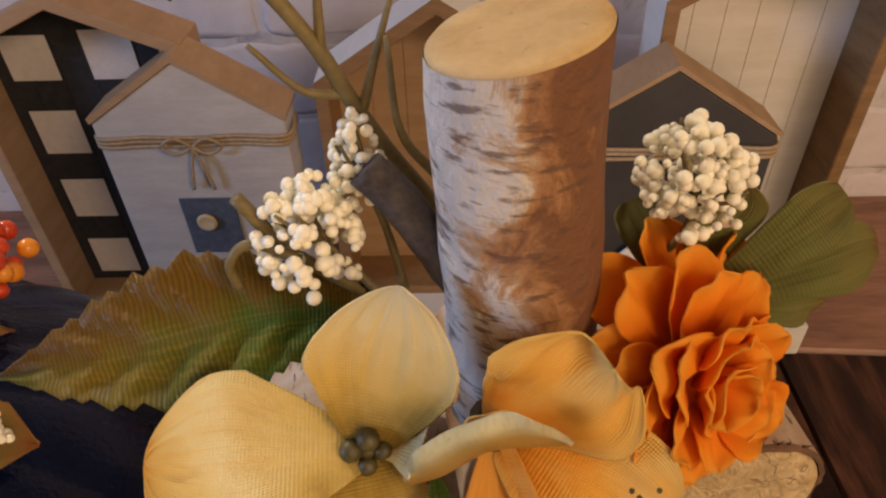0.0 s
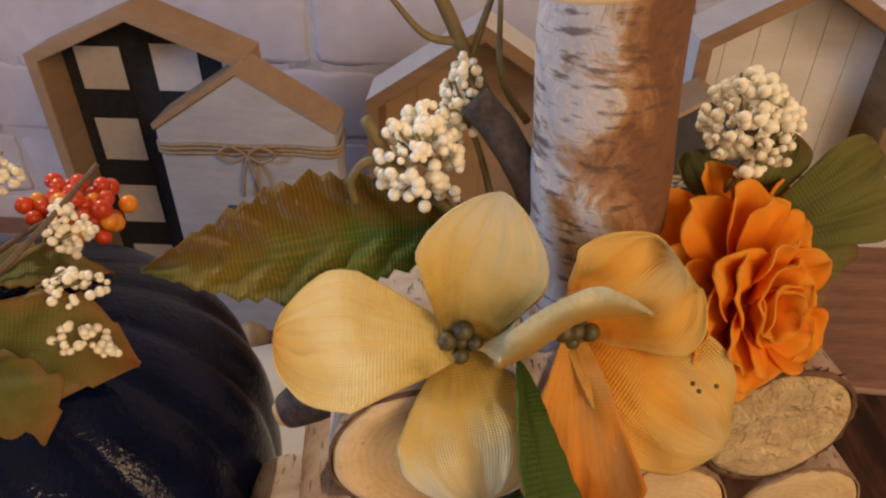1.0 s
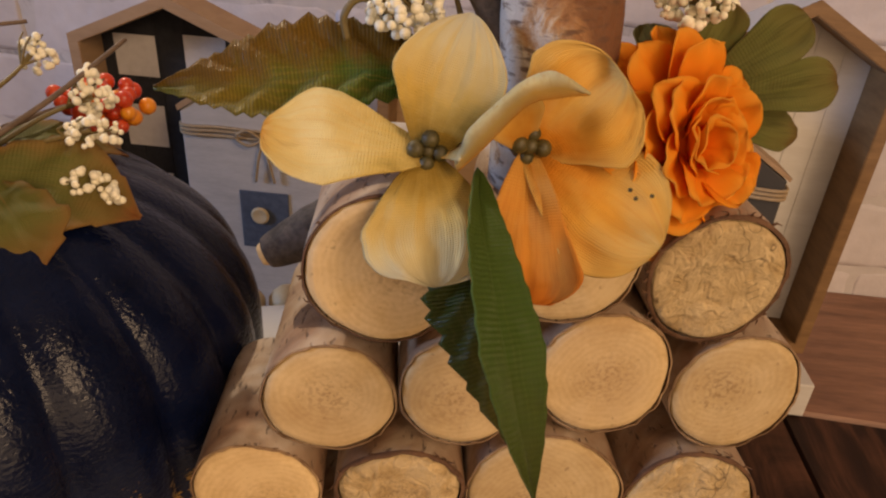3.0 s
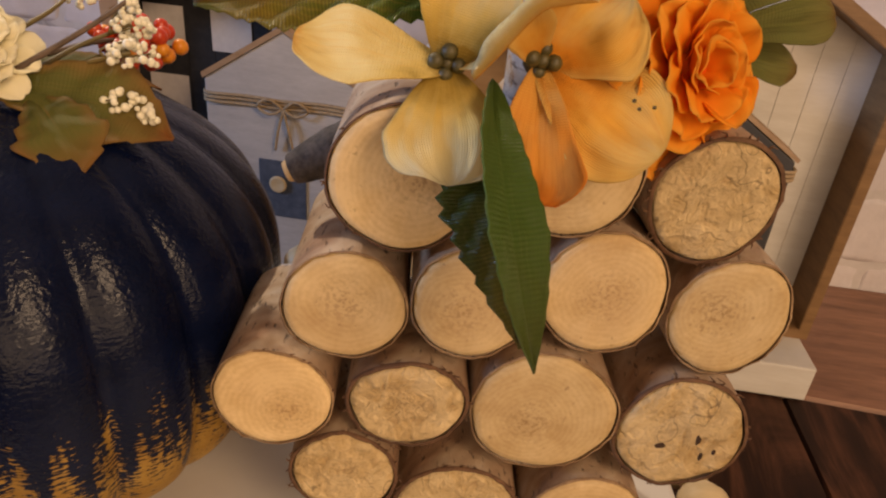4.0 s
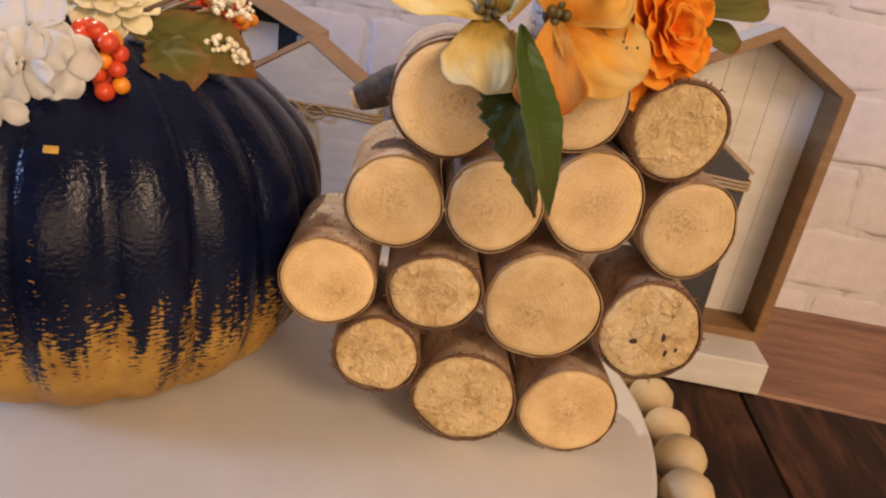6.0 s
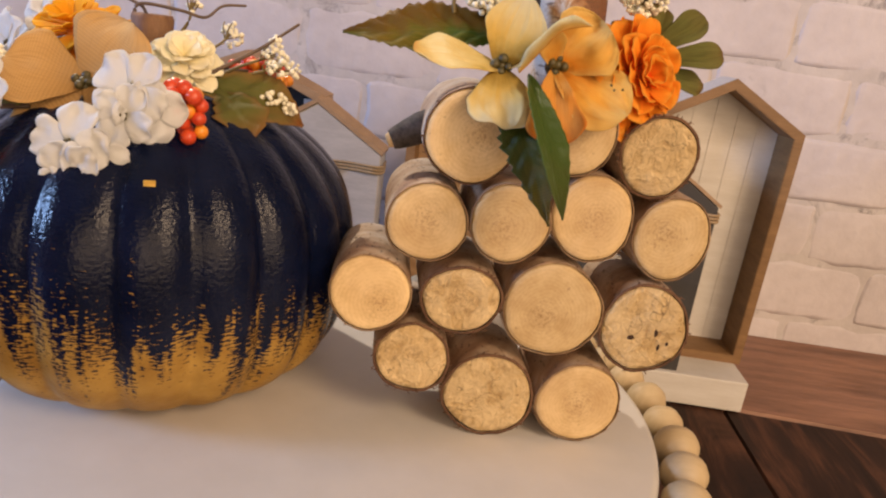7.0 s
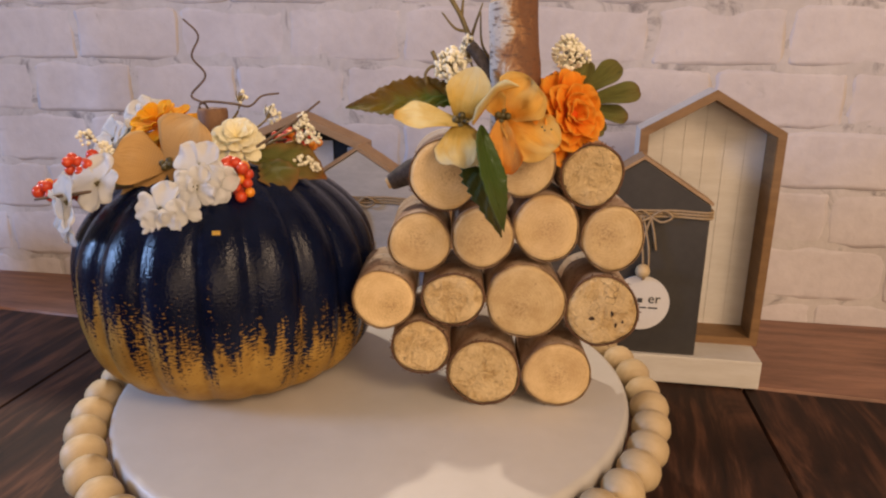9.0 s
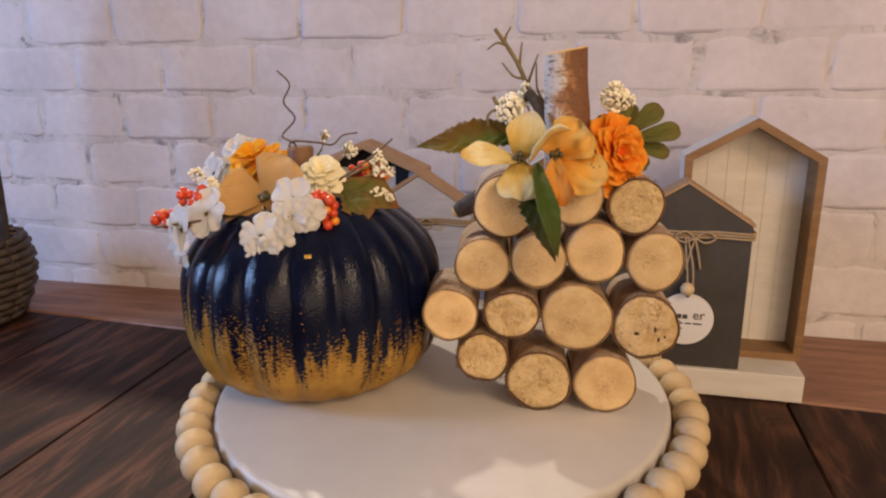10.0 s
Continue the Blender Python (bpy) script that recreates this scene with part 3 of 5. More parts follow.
def birch_log(parent, u, z, rx, rz, front, length, seed, rough_cut, holes=()):
    """One short birch log, its axis along the depth, with a cut face and a bark jacket."""
    log = new("log")
    log.parent = parent
    log.location = (u, front, z)
    rng = random.Random(seed + 100)
    o = log_outline(rx, rz, seed)
    n = len(o)
    t = 0.0011 if rough_cut else 0.0005
    # cut face with a worn edge, ring by ring
    b = bmesh.new()
    prev = None
    for k, y in ((0.30, 0.0), (0.62, 0.0), (0.85, 0.0), (0.955, 0.0003), (0.985, 0.0014)):
        ring = [b.verts.new((x * k * (1 - t / rx), y + 0.00055 * noise.noise(Vector((x * 90 + seed, zz * 90, k * 4))) * (2.2 if rough_cut else 0.7), zz * k * (1 - t / rz))) for x, zz in o]
        if prev is None:
            b.faces.new(ring)
        else:
            for i in range(n):
                b.faces.new((prev[i], prev[(i + 1) % n], ring[(i + 1) % n], ring[i]))
        prev = ring
    back = [b.verts.new((x * 0.97, length - 0.001, zz * 0.97)) for x, zz in o]
    for i in range(n):
        b.faces.new((prev[i], prev[(i + 1) % n], back[(i + 1) % n], back[i]))
    b.faces.new(back)
    bmesh.ops.recalc_face_normals(b, faces=b.faces)
    part("cut_face", b, ROUGH_CUT if rough_cut else SMOOTH_CUT, log)
    # bark jacket: outer skin, torn front rim
    b = bmesh.new()
    ys = [0.0, 0.0012, 0.004, 0.012, 0.022, 0.034, 0.046, length]
    rings = []
    inner = []
    for i, (x, zz) in enumerate(o):
        jag = 0.0009 * noise.noise(Vector((x * 420, zz * 420, seed * 3.1))) + (0.0013 if rough_cut else 0.0006) * max(0, noise.noise(Vector((x * 130, zz * 130, seed * 1.7))))
        inner.append(b.verts.new((x * (1 - t / rx), 0.0005 - jag, zz * (1 - t / rz))))
    rings.append(inner)
    for k, y in enumerate(ys):
        ring = []
        for i, (x, zz) in enumerate(o):
            jag = inner[i].co.y if k == 0 else 0
            w = 1 + 0.012 * noise.noise(Vector((x * 70, y * 60 + seed, zz * 70))) + 0.006 * noise.noise(Vector((x * 300, y * 200 + seed, zz * 300)))
            ring.append(b.verts.new((x * w, y + jag, zz * w)))
        rings.append(ring)
    for r, s in zip(rings[2:], rings[3:]):
        for i in range(n):
            b.faces.new((r[i], r[(i + 1) % n], s[(i + 1) % n], s[i]))
    rb = bmesh.new()
    rr = [[rb.verts.new(v.co) for v in ring] for ring in rings[:3]]
    for r, s in zip(rr, rr[1:]):
        for i in range(n):
            rb.faces.new((r[i], r[(i + 1) % n], s[(i + 1) % n], s[i]))
    bmesh.ops.recalc_face_normals(rb, faces=rb.faces)
    for v in [*rings[0], *rings[1]]:
        b.verts.remove(v)
    bmesh.ops.recalc_face_normals(b, faces=b.faces)
    part("bark", b, BARK, log)
    part("bark_rim", rb, RIM_BARK if rough_cut or seed == 0 else PALE_RIM, log, "torn bark rim")
    # loose shreds of bark on the rim
    if rough_cut or rng.random() < 0.4:
        b = bmesh.new()
        for _ in range(22 if rough_cut else 6):
            i = rng.randrange(n)
            x, zz = o[i]
            q = Vector((x, 0.001, zz))
            d = Vector((x, 0, zz)).normalized()
            side = Vector((-d.z, 0, d.x))
            L = rng.uniform(0.0006, 0.0019) * (1.0 if rough_cut else 0.7)
            tube([q, q + d * L * 0.6 + side * rng.uniform(-1, 1) * L * 0.6 - Vector((0, L * 0.3, 0)), q + d * L * 0.9 + side * rng.uniform(-1.5, 1.5) * L - Vector((0, L * rng.uniform(-.2, .8), 0))], 0.00035, 0.0001, 4, 2, b)
        tagged(part("bark_shred", b, RIM_BARK, log), kind="stuff")
    for kx, kz, kr, ks in holes:
        b = bmesh.new()
        add_ball(b, (kx, 0.0004, kz), kr, 2, ks)
        part("knot_hole", b, HOLE, log, "dark knot hole")
    return log


HOLE = simple("dark_knot", (0.020, 0.010, 0.006), (0.05, 0.024, 0.012), 300, 0.9, 600, 0.0004)
LOGS = [  # across, height, half width, half height, rough
    (-0.0485, 0.1422, 0.0205, 0.0203, 0), (-0.0050, 0.1480, 0.0178, 0.0180, 0), (0.0335, 0.1423, 0.0178, 0.0183, 1),
    (-0.0629, 0.1034, 0.0177, 0.0181, 0), (-0.0268, 0.1067, 0.0176, 0.0186, 0), (0.0096, 0.1123, 0.0190, 0.0198, 0), (0.0476, 0.1065, 0.0184, 0.0193, 0),
    (-0.0842, 0.0682, 0.0182, 0.0185, 0), (-0.0432, 0.0690, 0.0185, 0.0168, 1), (-0.0006, 0.0678, 0.0234, 0.0230, 0), (0.0444, 0.0623, 0.0220, 0.0221, 1),
    (-0.0621, 0.0379, 0.0177, 0.0176, 1), (-0.0240, 0.0217, 0.0222, 0.0215, 1), (0.0202, 0.0213, 0.0207, 0.0211, 0),
]


HOLES = {10: ((-0.0062, -0.0042, 0.0022, (1.3, 0.35, 0.75)), (0.0060, -0.0010, 0.0018, (0.7, 0.35, 1.7)), (0.0085, -0.0085, 0.0012, (0.7, 0.4, 1.6)), (0.0125, -0.0065, 0.0010, (0.8, 0.4, 1.2))),
         0: ((0.0070, 0.0010, 0.0011, (1.2, 0.35, 1.0)), (-0.0100, 0.0075, 0.0005, (1, 0.4, 1)), (-0.0078, 0.0072, 0.0005, (1, 0.4, 1)))}


def log_pumpkin():
    p = thing("log_pumpkin", "pumpkin shape of stacked birch logs with flowers and branch stem", "log decoration", pose(0, 0, 0, 0, 0, STACK_TURN))
    for i, (u, z, rx, rz, rough_cut) in enumerate(LOGS):
        birch_log(p, u, z, rx, rz, random.Random(i).uniform(-0.0015, 0.0015), 0.052 + 0.004 * math.sin(i * 2.3), i, rough_cut, HOLES.get(i, ()))
    return p


LOG_PUMPKIN = log_pumpkin()


# ---- little wooden houses ----
def house_outline(x0, x1, z0, eave, peak, xp=None):
    return [(x0, z0), (x1, z0), (x1, eave), ((x0 + x1) / 2 if xp is None else xp, peak), (x0, eave)]


def inset(outline, t):
    """The outline drawn in by t."""
    n, out = len(outline), []
    for i in range(n):
        a, b, c = (Vector(outline[k % n]) for k in (i - 1, i, i + 1))
        d1, d2 = (b - a).normalized(), (c - b).normalized()
        n1, n2 = Vector((-d1.y, d1.x)), Vector((-d2.y, d2.x))
        m = n1 + n2
        out.append(tuple(b + m * (t / max(0.2, (1 + n1.dot(n2))))))
    return out


def frame_house(name, label, x0, x1, z0, eave, peak, y, depth, wood, outer, back_mat, thick=0.0075, turn=0.0, boards=6, at=None):
    """An open, house-shaped shadow box."""
    h = thing(name, label, "house ornament", pose(*(at or ((x0 + x1) / 2, y, z0)), 0, 0, turn), "little houses")
    cx = (x0 + x1) / 2
    o = house_outline(x0 - cx, x1 - cx, 0, eave - z0, peak - z0)
    i = inset(o, thick)
    names = ("floor_board", "side_board", "roof_board", "roof_board", "side_board")
    for k in range(5):
        a, b_, c, d = o[k], o[(k + 1) % 5], i[(k + 1) % 5], i[k]
        part(names[k], prism([a, b_, c, d], 0.0015, depth), outer, h, smooth=False)
        part("front_edge", prism([a, b_, c, d], 0, 0.0014), wood, h, "brown front edge", smooth=False)
        lining = [d, c, tuple(Vector(c) + (Vector(c) - Vector(b_)) * 0.08), tuple(Vector(d) + (Vector(d) - Vector(a)) * 0.08)]
        part("lining", prism(lining, 0.0005, depth - 0.004), wood, h, smooth=False)
    w = (x1 - x0) - 2 * thick
    xs = [-w / 2 + w * k / boards for k in range(boards + 1)]

    def top(x):
        return (eave - z0) + (peak - eave) * (1 - abs(x) / ((x1 - x0) / 2)) - thick * 1.1
    for a, c in zip(xs, xs[1:]):
        cut = [(a + 0.0002, thick), (c - 0.0002, thick), (c - 0.0002, top(c))]
        if a < 0 < c:
            cut.append((0, top(0)))
        cut.append((a + 0.0002, top(a)))
        part("back_board", prism(cut, depth - 0.005, depth - 0.0044), back_mat, h, smooth=False)
    part("backing", prism(inset(o, thick * 0.9), depth - 0.0042, depth - 0.0010), back_mat, h, smooth=False)
    return h


def block_house(name, label, x0, x1, z0, eave, peak, y, depth, face, roof_mat, thick=0.0030):
    """A solid house block with a band of twine below the eaves."""
    cx = (x0 + x1) / 2
    h = thing(name, label, "house ornament", pose(cx, y, z0), "little houses")
    o = house_outline(x0 - cx, x1 - cx, 0, eave - z0, peak - z0)
    part("block", prism(o, 0, depth, 0.0012), face, h, smooth=False)
    half, up = (x1 - x0) / 2, peak - eave
    for s in (-1, 1):
        e = [(s * (half + 0.001), eave - z0), (0, peak - z0 + 0.0005), (0, peak - z0 + 0.0005 + thick), (s * (half + 0.002), eave - z0 + thick - 0.0005)]
        part("roof_board", prism(e, -0.001, depth + 0.001), roof_mat, h, smooth=False)
    return h


def twine_band(h, half, z, depth, bow_x, strands=3):
    b = bmesh.new()
    for k in range(strands):
        zz = z + 0.0028 * k
        tube([(-half - 0.001, depth, zz), (-half - 0.001, 0, zz), (-half * 0.5, -0.0012, zz + 0.0008 * math.sin(k)), (0, -0.0014, zz), (half * 0.5, -0.0012, zz + 0.001), (half + 0.001, 0, zz), (half + 0.001, depth, zz)], 0.0013, n=6, bm=b)
    part("twine_band", b, TWINE, h, "jute twine wound below the eaves")
    b = bmesh.new()
    for s in (-1, 1):
        tube([(bow_x, -0.003, z), (bow_x + s * 0.010, -0.005, z + 0.007), (bow_x + s * 0.019, -0.004, z + 0.001), (bow_x + s * 0.010, -0.005, z - 0.004), (bow_x, -0.003, z)], 0.0011, n=6, bm=b)
        tube([(bow_x, -0.003, z), (bow_x + s * 0.004, -0.004, z - 0.016), (bow_x + s * 0.007, -0.003, z - 0.032)], 0.0011, n=6, bm=b)
    part("twine_bow", b, TWINE, h)


def houses():
    base_top = TABLE_Z + 0.030
    # right pair on a white plinth
    solo("plinth", box(-0.105, 0.219, 0.262, 0.345, TABLE_Z + 0.0012, base_top, 0.0015), WHITE_WASH, "long white painted wooden plinth under the houses", "plinth", smooth=False)
    frame_house("shadow_box_house", "open white house shadow box with brown edges and beadboard back", 0.0915, 0.2235, base_top, 0.1375, 0.1755, 0.301, 0.040, EDGE_WOOD, WHITE_WASH, WHITE_WASH)
    dk = block_house("block_house", "solid charcoal painted house block with twine below the eaves", 0.030, 0.1565, base_top, 0.073, 0.114, 0.2665, 0.030, CHARCOAL, TAN_WOOD)
    twine_band(dk, 0.063, 0.138, 0.030, 0.01)
    frame_house("shadow_box_house", "open house shadow box with white roof boards and brown front edges", -0.1085, 0.0395, base_top, 0.094, 0.143, 0.301, 0.040, EDGE_WOOD, WHITE_WASH, TAN_WOOD)
    # left group
    g = block_house("block_house", "solid grey washed house block with tan roof and twine band", -0.250, -0.130, TABLE_Z + 0.0012, 0.070, 0.1085, 0.302, 0.030, GREY_WASH, TAN_WOOD, 0.0045)
    twine_band(g, 0.059, 0.160, 0.030, 0.0)
    part("patch", box(-0.021, 0.016, -0.0012, 0.0, 0.072, 0.119, 0.0005), DENIM, g, "blue grey denim patch", smooth=False)
    b = lathe([(0, 0.0), (0.0062, 0.0), (0.0070, 0.0012), (0.0062, 0.0026), (0.0045, 0.0020), (0, 0.0018)], 24)
    bmesh.ops.rotate(b, verts=b.verts, matrix=Euler((radians(90), 0, 0)).to_matrix())
    bmesh.ops.translate(b, verts=b.verts, vec=(-0.006, -0.0013, 0.100))
    part("button", b, BEAD_WOOD, g, "wooden button")
    frame_house("shadow_box_house", "tan house shadow box lined with black and white checked cloth", -0.334, -0.188, TABLE_Z + 0.0012, 0.113, 0.144, 0.318, 0.034, TAN_WOOD, TAN_WOOD, BLACK_CLOTH)
    ck = bpy.data.objects["shadow_box_house.002"]
    for x in (-0.0395, 0.0145, 0.0560):
        for z in (0.030, 0.086, 0.142, 0.198):
            w = 0.016 if x < 0.05 else 0.009
            top = 0.2188 + 0.031 * (1 - (abs(x) + w) / 0.073) - 0.011
            part("white_check", box(x - w, x + w, 0.0282, 0.0288, z - 0.0135, min(z + 0.020, top)), WHITE_CLOTH, ck, smooth=False)


houses()


# ---- artificial flowers ----
def grid_solid(P, thick, bm=None):
    """A thin closed sheet through a grid of points, with its uv."""
    b = bm or bmesh.new()
    uv = b.loops.layers.uv.verify()
    nu, nv = len(P), len(P[0])
    nrm = [[None] * nv for _ in range(nu)]
    for i in range(nu):
        for j in range(nv):
            a = P[min(i + 1, nu - 1)][j] - P[max(i - 1, 0)][j]
            c = P[i][min(j + 1, nv - 1)] - P[i][max(j - 1, 0)]
            k = a.cross(c)
            nrm[i][j] = k.normalized() if k.length > 1e-12 else Vector((0, 0, 1))
    top = [[b.verts.new(P[i][j] + nrm[i][j] * thick / 2) for j in range(nv)] for i in range(nu)]
    low = [[b.verts.new(P[i][j] - nrm[i][j] * thick / 2) for j in range(nv)] for i in range(nu)]

    def face(q):
        try:
            f = b.faces.new([v for v, _, _ in q])
        except ValueError:
            return
        f.smooth = True
        for loop, (_, i, j) in zip(f.loops, q):
            loop[uv].uv = (i / (nu - 1), j / (nv - 1))
    for i in range(nu - 1):
        for j in range(nv - 1):
            c = [(i, j), (i + 1, j), (i + 1, j + 1), (i, j + 1)]
            face([(top[x][y], x, y) for x, y in c])
            face([(low[x][y], x, y) for x, y in c[::-1]])
    rim = [(i, 0) for i in range(nu)] + [(nu - 1, j) for j in range(1, nv)] + [(i, nv - 1) for i in range(nu - 2, -1, -1)] + [(0, j) for j in range(nv - 2, 0, -1)]
    for (i, j), (k, m) in zip(rim, rim[1:] + rim[:1]):
        face([(top[k][m], k, m), (top[i][j], i, j), (low[i][j], i, j), (low[k][m], k, m)])
    return b


def petal_profile(s):
    if s < 0.58:
        return 0.16 + 0.84 * (s / 0.58) ** 0.85
    return max(0.02, max(0.0, 1 - ((s - 0.58) / 0.42) ** 2.5) ** 0.5)


def fan_profile(s):
    if s < 0.86:
        return 0.14 + 0.86 * (s / 0.86) ** 0.8
    return max(0.45, max(0.0, 1 - ((s - 0.86) / 0.16) ** 2.2) ** 0.5)


def lobe_profile(s):
    if s < 0.80:
        return 0.16 + 0.84 * (s / 0.80) ** 1.30
    return max(0.30, max(0.0, 1 - ((s - 0.80) / 0.21) ** 2.6) ** 0.5)


def scallop_profile(s):
    if s < 0.72:
        return 0.22 + 0.78 * (s / 0.72) ** 0.9
    return max(0.05, max(0.0, 1 - ((s - 0.72) / 0.28) ** 2.1) ** 0.5)


def finger_profile(s):
    if s < 0.70:
        return 0.10 + 0.90 * (s / 0.70) ** 1.5
    return max(0.02, max(0.0, 1 - ((s - 0.70) / 0.30) ** 2.4) ** 0.5)


def pointed(s):
    if s < 0.5:
        return 0.16 + 0.84 * (s / 0.5) ** 0.8
    return max(0.02, max(0.0, 1 - ((s - 0.5) / 0.5) ** 1.9) ** 0.72)


def petal(base, tip, width, face_to, cup=0.12, curl=0.0, ruffle=0.03, seed=0, thick=0.00035, nu=16, nv=13, bm=None, wave=0.0, fold=0.0, profile=petal_profile, mid=None, across=None, pleat=0.008):
    """One cloth petal from base to tip, by way of mid where that is given. cup lifts its sides, curl bends its tip towards the side it faces."""
    base, tip = Vector(base), Vector(tip)
    d = tip - base
    L = d.length
    d = d / L
    if across is None:
        n = Vector(face_to)
        n = (n - d * n.dot(d)).normalized()
        side = d.cross(n)
    else:
        side = Vector(across).normalized()
        n = side.cross(d).normalized()
    ctrl = (base + tip) / 2 if mid is None else Vector(mid) * 2 - (base + tip) / 2
    P = []
    for i in range(nu):
        s = 1 - (1 - i / (nu - 1)) ** 1.7
        pr = profile(s)
        row = []
        for j in range(nv):
            v = 2 * j / (nv - 1) - 1
            q = Vector((s * 2.6 + seed * 1.7, v * 1.9 * pr, seed * 0.9))
            off = cup * width * (v * pr) ** 2 + curl * L * s * s + fold * width * v * pr * s
            off += ruffle * width * noise.noise(q) * s + wave * width * math.sin(v * 6 + seed) * s * s * pr
            off += pleat * width * (math.sin(v * 17 + seed) + 0.6 * math.sin(v * 29 + seed * 2.3)) * s * (1 - 0.55 * s) * pr
            edge = 1 + 0.06 * noise.noise(Vector((v * 2 + seed, s * 4, 4.2))) + 0.02 * noise.noise(Vector((v * 9 + seed, s * 14, 1.2)))
            at = base * (1 - s) ** 2 + ctrl * (2 * s * (1 - s)) + tip * (s * s)
            row.append(at + side * (width / 2 * pr * v * edge) + n * off)
        P.append(row)
    return grid_solid(P, thick, bm)


def rim_petal(base, rim, bulge, thick=0.00035, seed=0, nu=16):
    """A cupped cloth petal that opens from its base to a curved rim."""
    base, bulge = Vector(base), Vector(bulge)
    edge = smooth_path(rim, 5)
    n = len(edge) - 1
    P = []
    for i in range(nu):
        s = i / (nu - 1)
        row = []
        for j, q in enumerate(edge):
            v = 2 * j / n - 1
            w = 0.0009 * noise.noise(Vector((s * 3 + seed, v * 2.5, seed))) * s
            row.append(base.lerp(q, 0.04 + 0.96 * s) + bulge * (math.sin(math.pi * s) * (1 - 0.6 * v * v) + w / max(1e-6, bulge.length)))
        P.append(row)
    return grid_solid(P, thick)


def folded_petal(low, high, bulge, thick=0.00035, seed=0, nu=11):
    """A petal folded forward: a sheet that swells between its lower and its upper edge."""
    lower, upper = smooth_path(low, 8), smooth_path(high, 8)
    bulge = Vector(bulge)
    P = []
    for i in range(nu):
        s = i / (nu - 1)
        row = []
        for j in range(25):
            v = j / 24
            a, b = (edge[min(len(edge) - 1, round(v * (len(edge) - 1)))] for edge in (lower, upper))
            ripple = 0.0004 * math.sin(v * 23 + seed) * s + 0.0012 * noise.noise(Vector((s * 2, v * 3, seed)))
            row.append(a.lerp(b, s) + bulge * (math.sin(math.pi * s) * math.sin(math.pi * min(1.0, 0.15 + v * 0.85)) + ripple / bulge.length))
        P.append(row)
    return grid_solid(P, thick)


def leaf(spine, width, face_to, teeth=16, tooth=0.10, cup=0.10, vein=0.0009, seed=0, thick=0.0004, bm=None, pairs=7, broad=0.42):
    """A toothed cloth leaf along a bent spine."""
    path = smooth_path(spine, 14)
    n_pts = len(path)
    nv = 17
    up = Vector(face_to).normalized()
    P = []
    for i, q in enumerate(path):
        s = i / (n_pts - 1)
        d = (path[min(i + 1, n_pts - 1)] - path[max(i - 1, 0)]).normalized()
        n = (up - d * up.dot(d)).normalized()
        side = d.cross(n)
        body = (s / broad) ** 0.62 if s < broad else (1 - ((s - broad) / (1 - broad)) ** 1.55)
        saw = (s * teeth) % 1.0
        h = width / 2 * max(0.03, body) * (1 - tooth * saw)
        row = []
        for j in range(nv):
            v = 2 * j / (nv - 1) - 1
            ribs = math.cos((s - 0.16 * abs(v)) * pairs * 2 * math.pi)
            off = cup * width * abs(v) ** 1.5 * body + vein * ribs * abs(v) ** 0.5 * (1 - abs(v) ** 3) * body
            off += 0.05 * width * noise.noise(Vector((s * 4 + seed, v * 1.5, seed))) - 0.0004 * math.exp(-(v / 0.12) ** 2)
            row.append(q + side * (h * v) + n * off)
        P.append(row)
    return grid_solid(P, thick, bm)


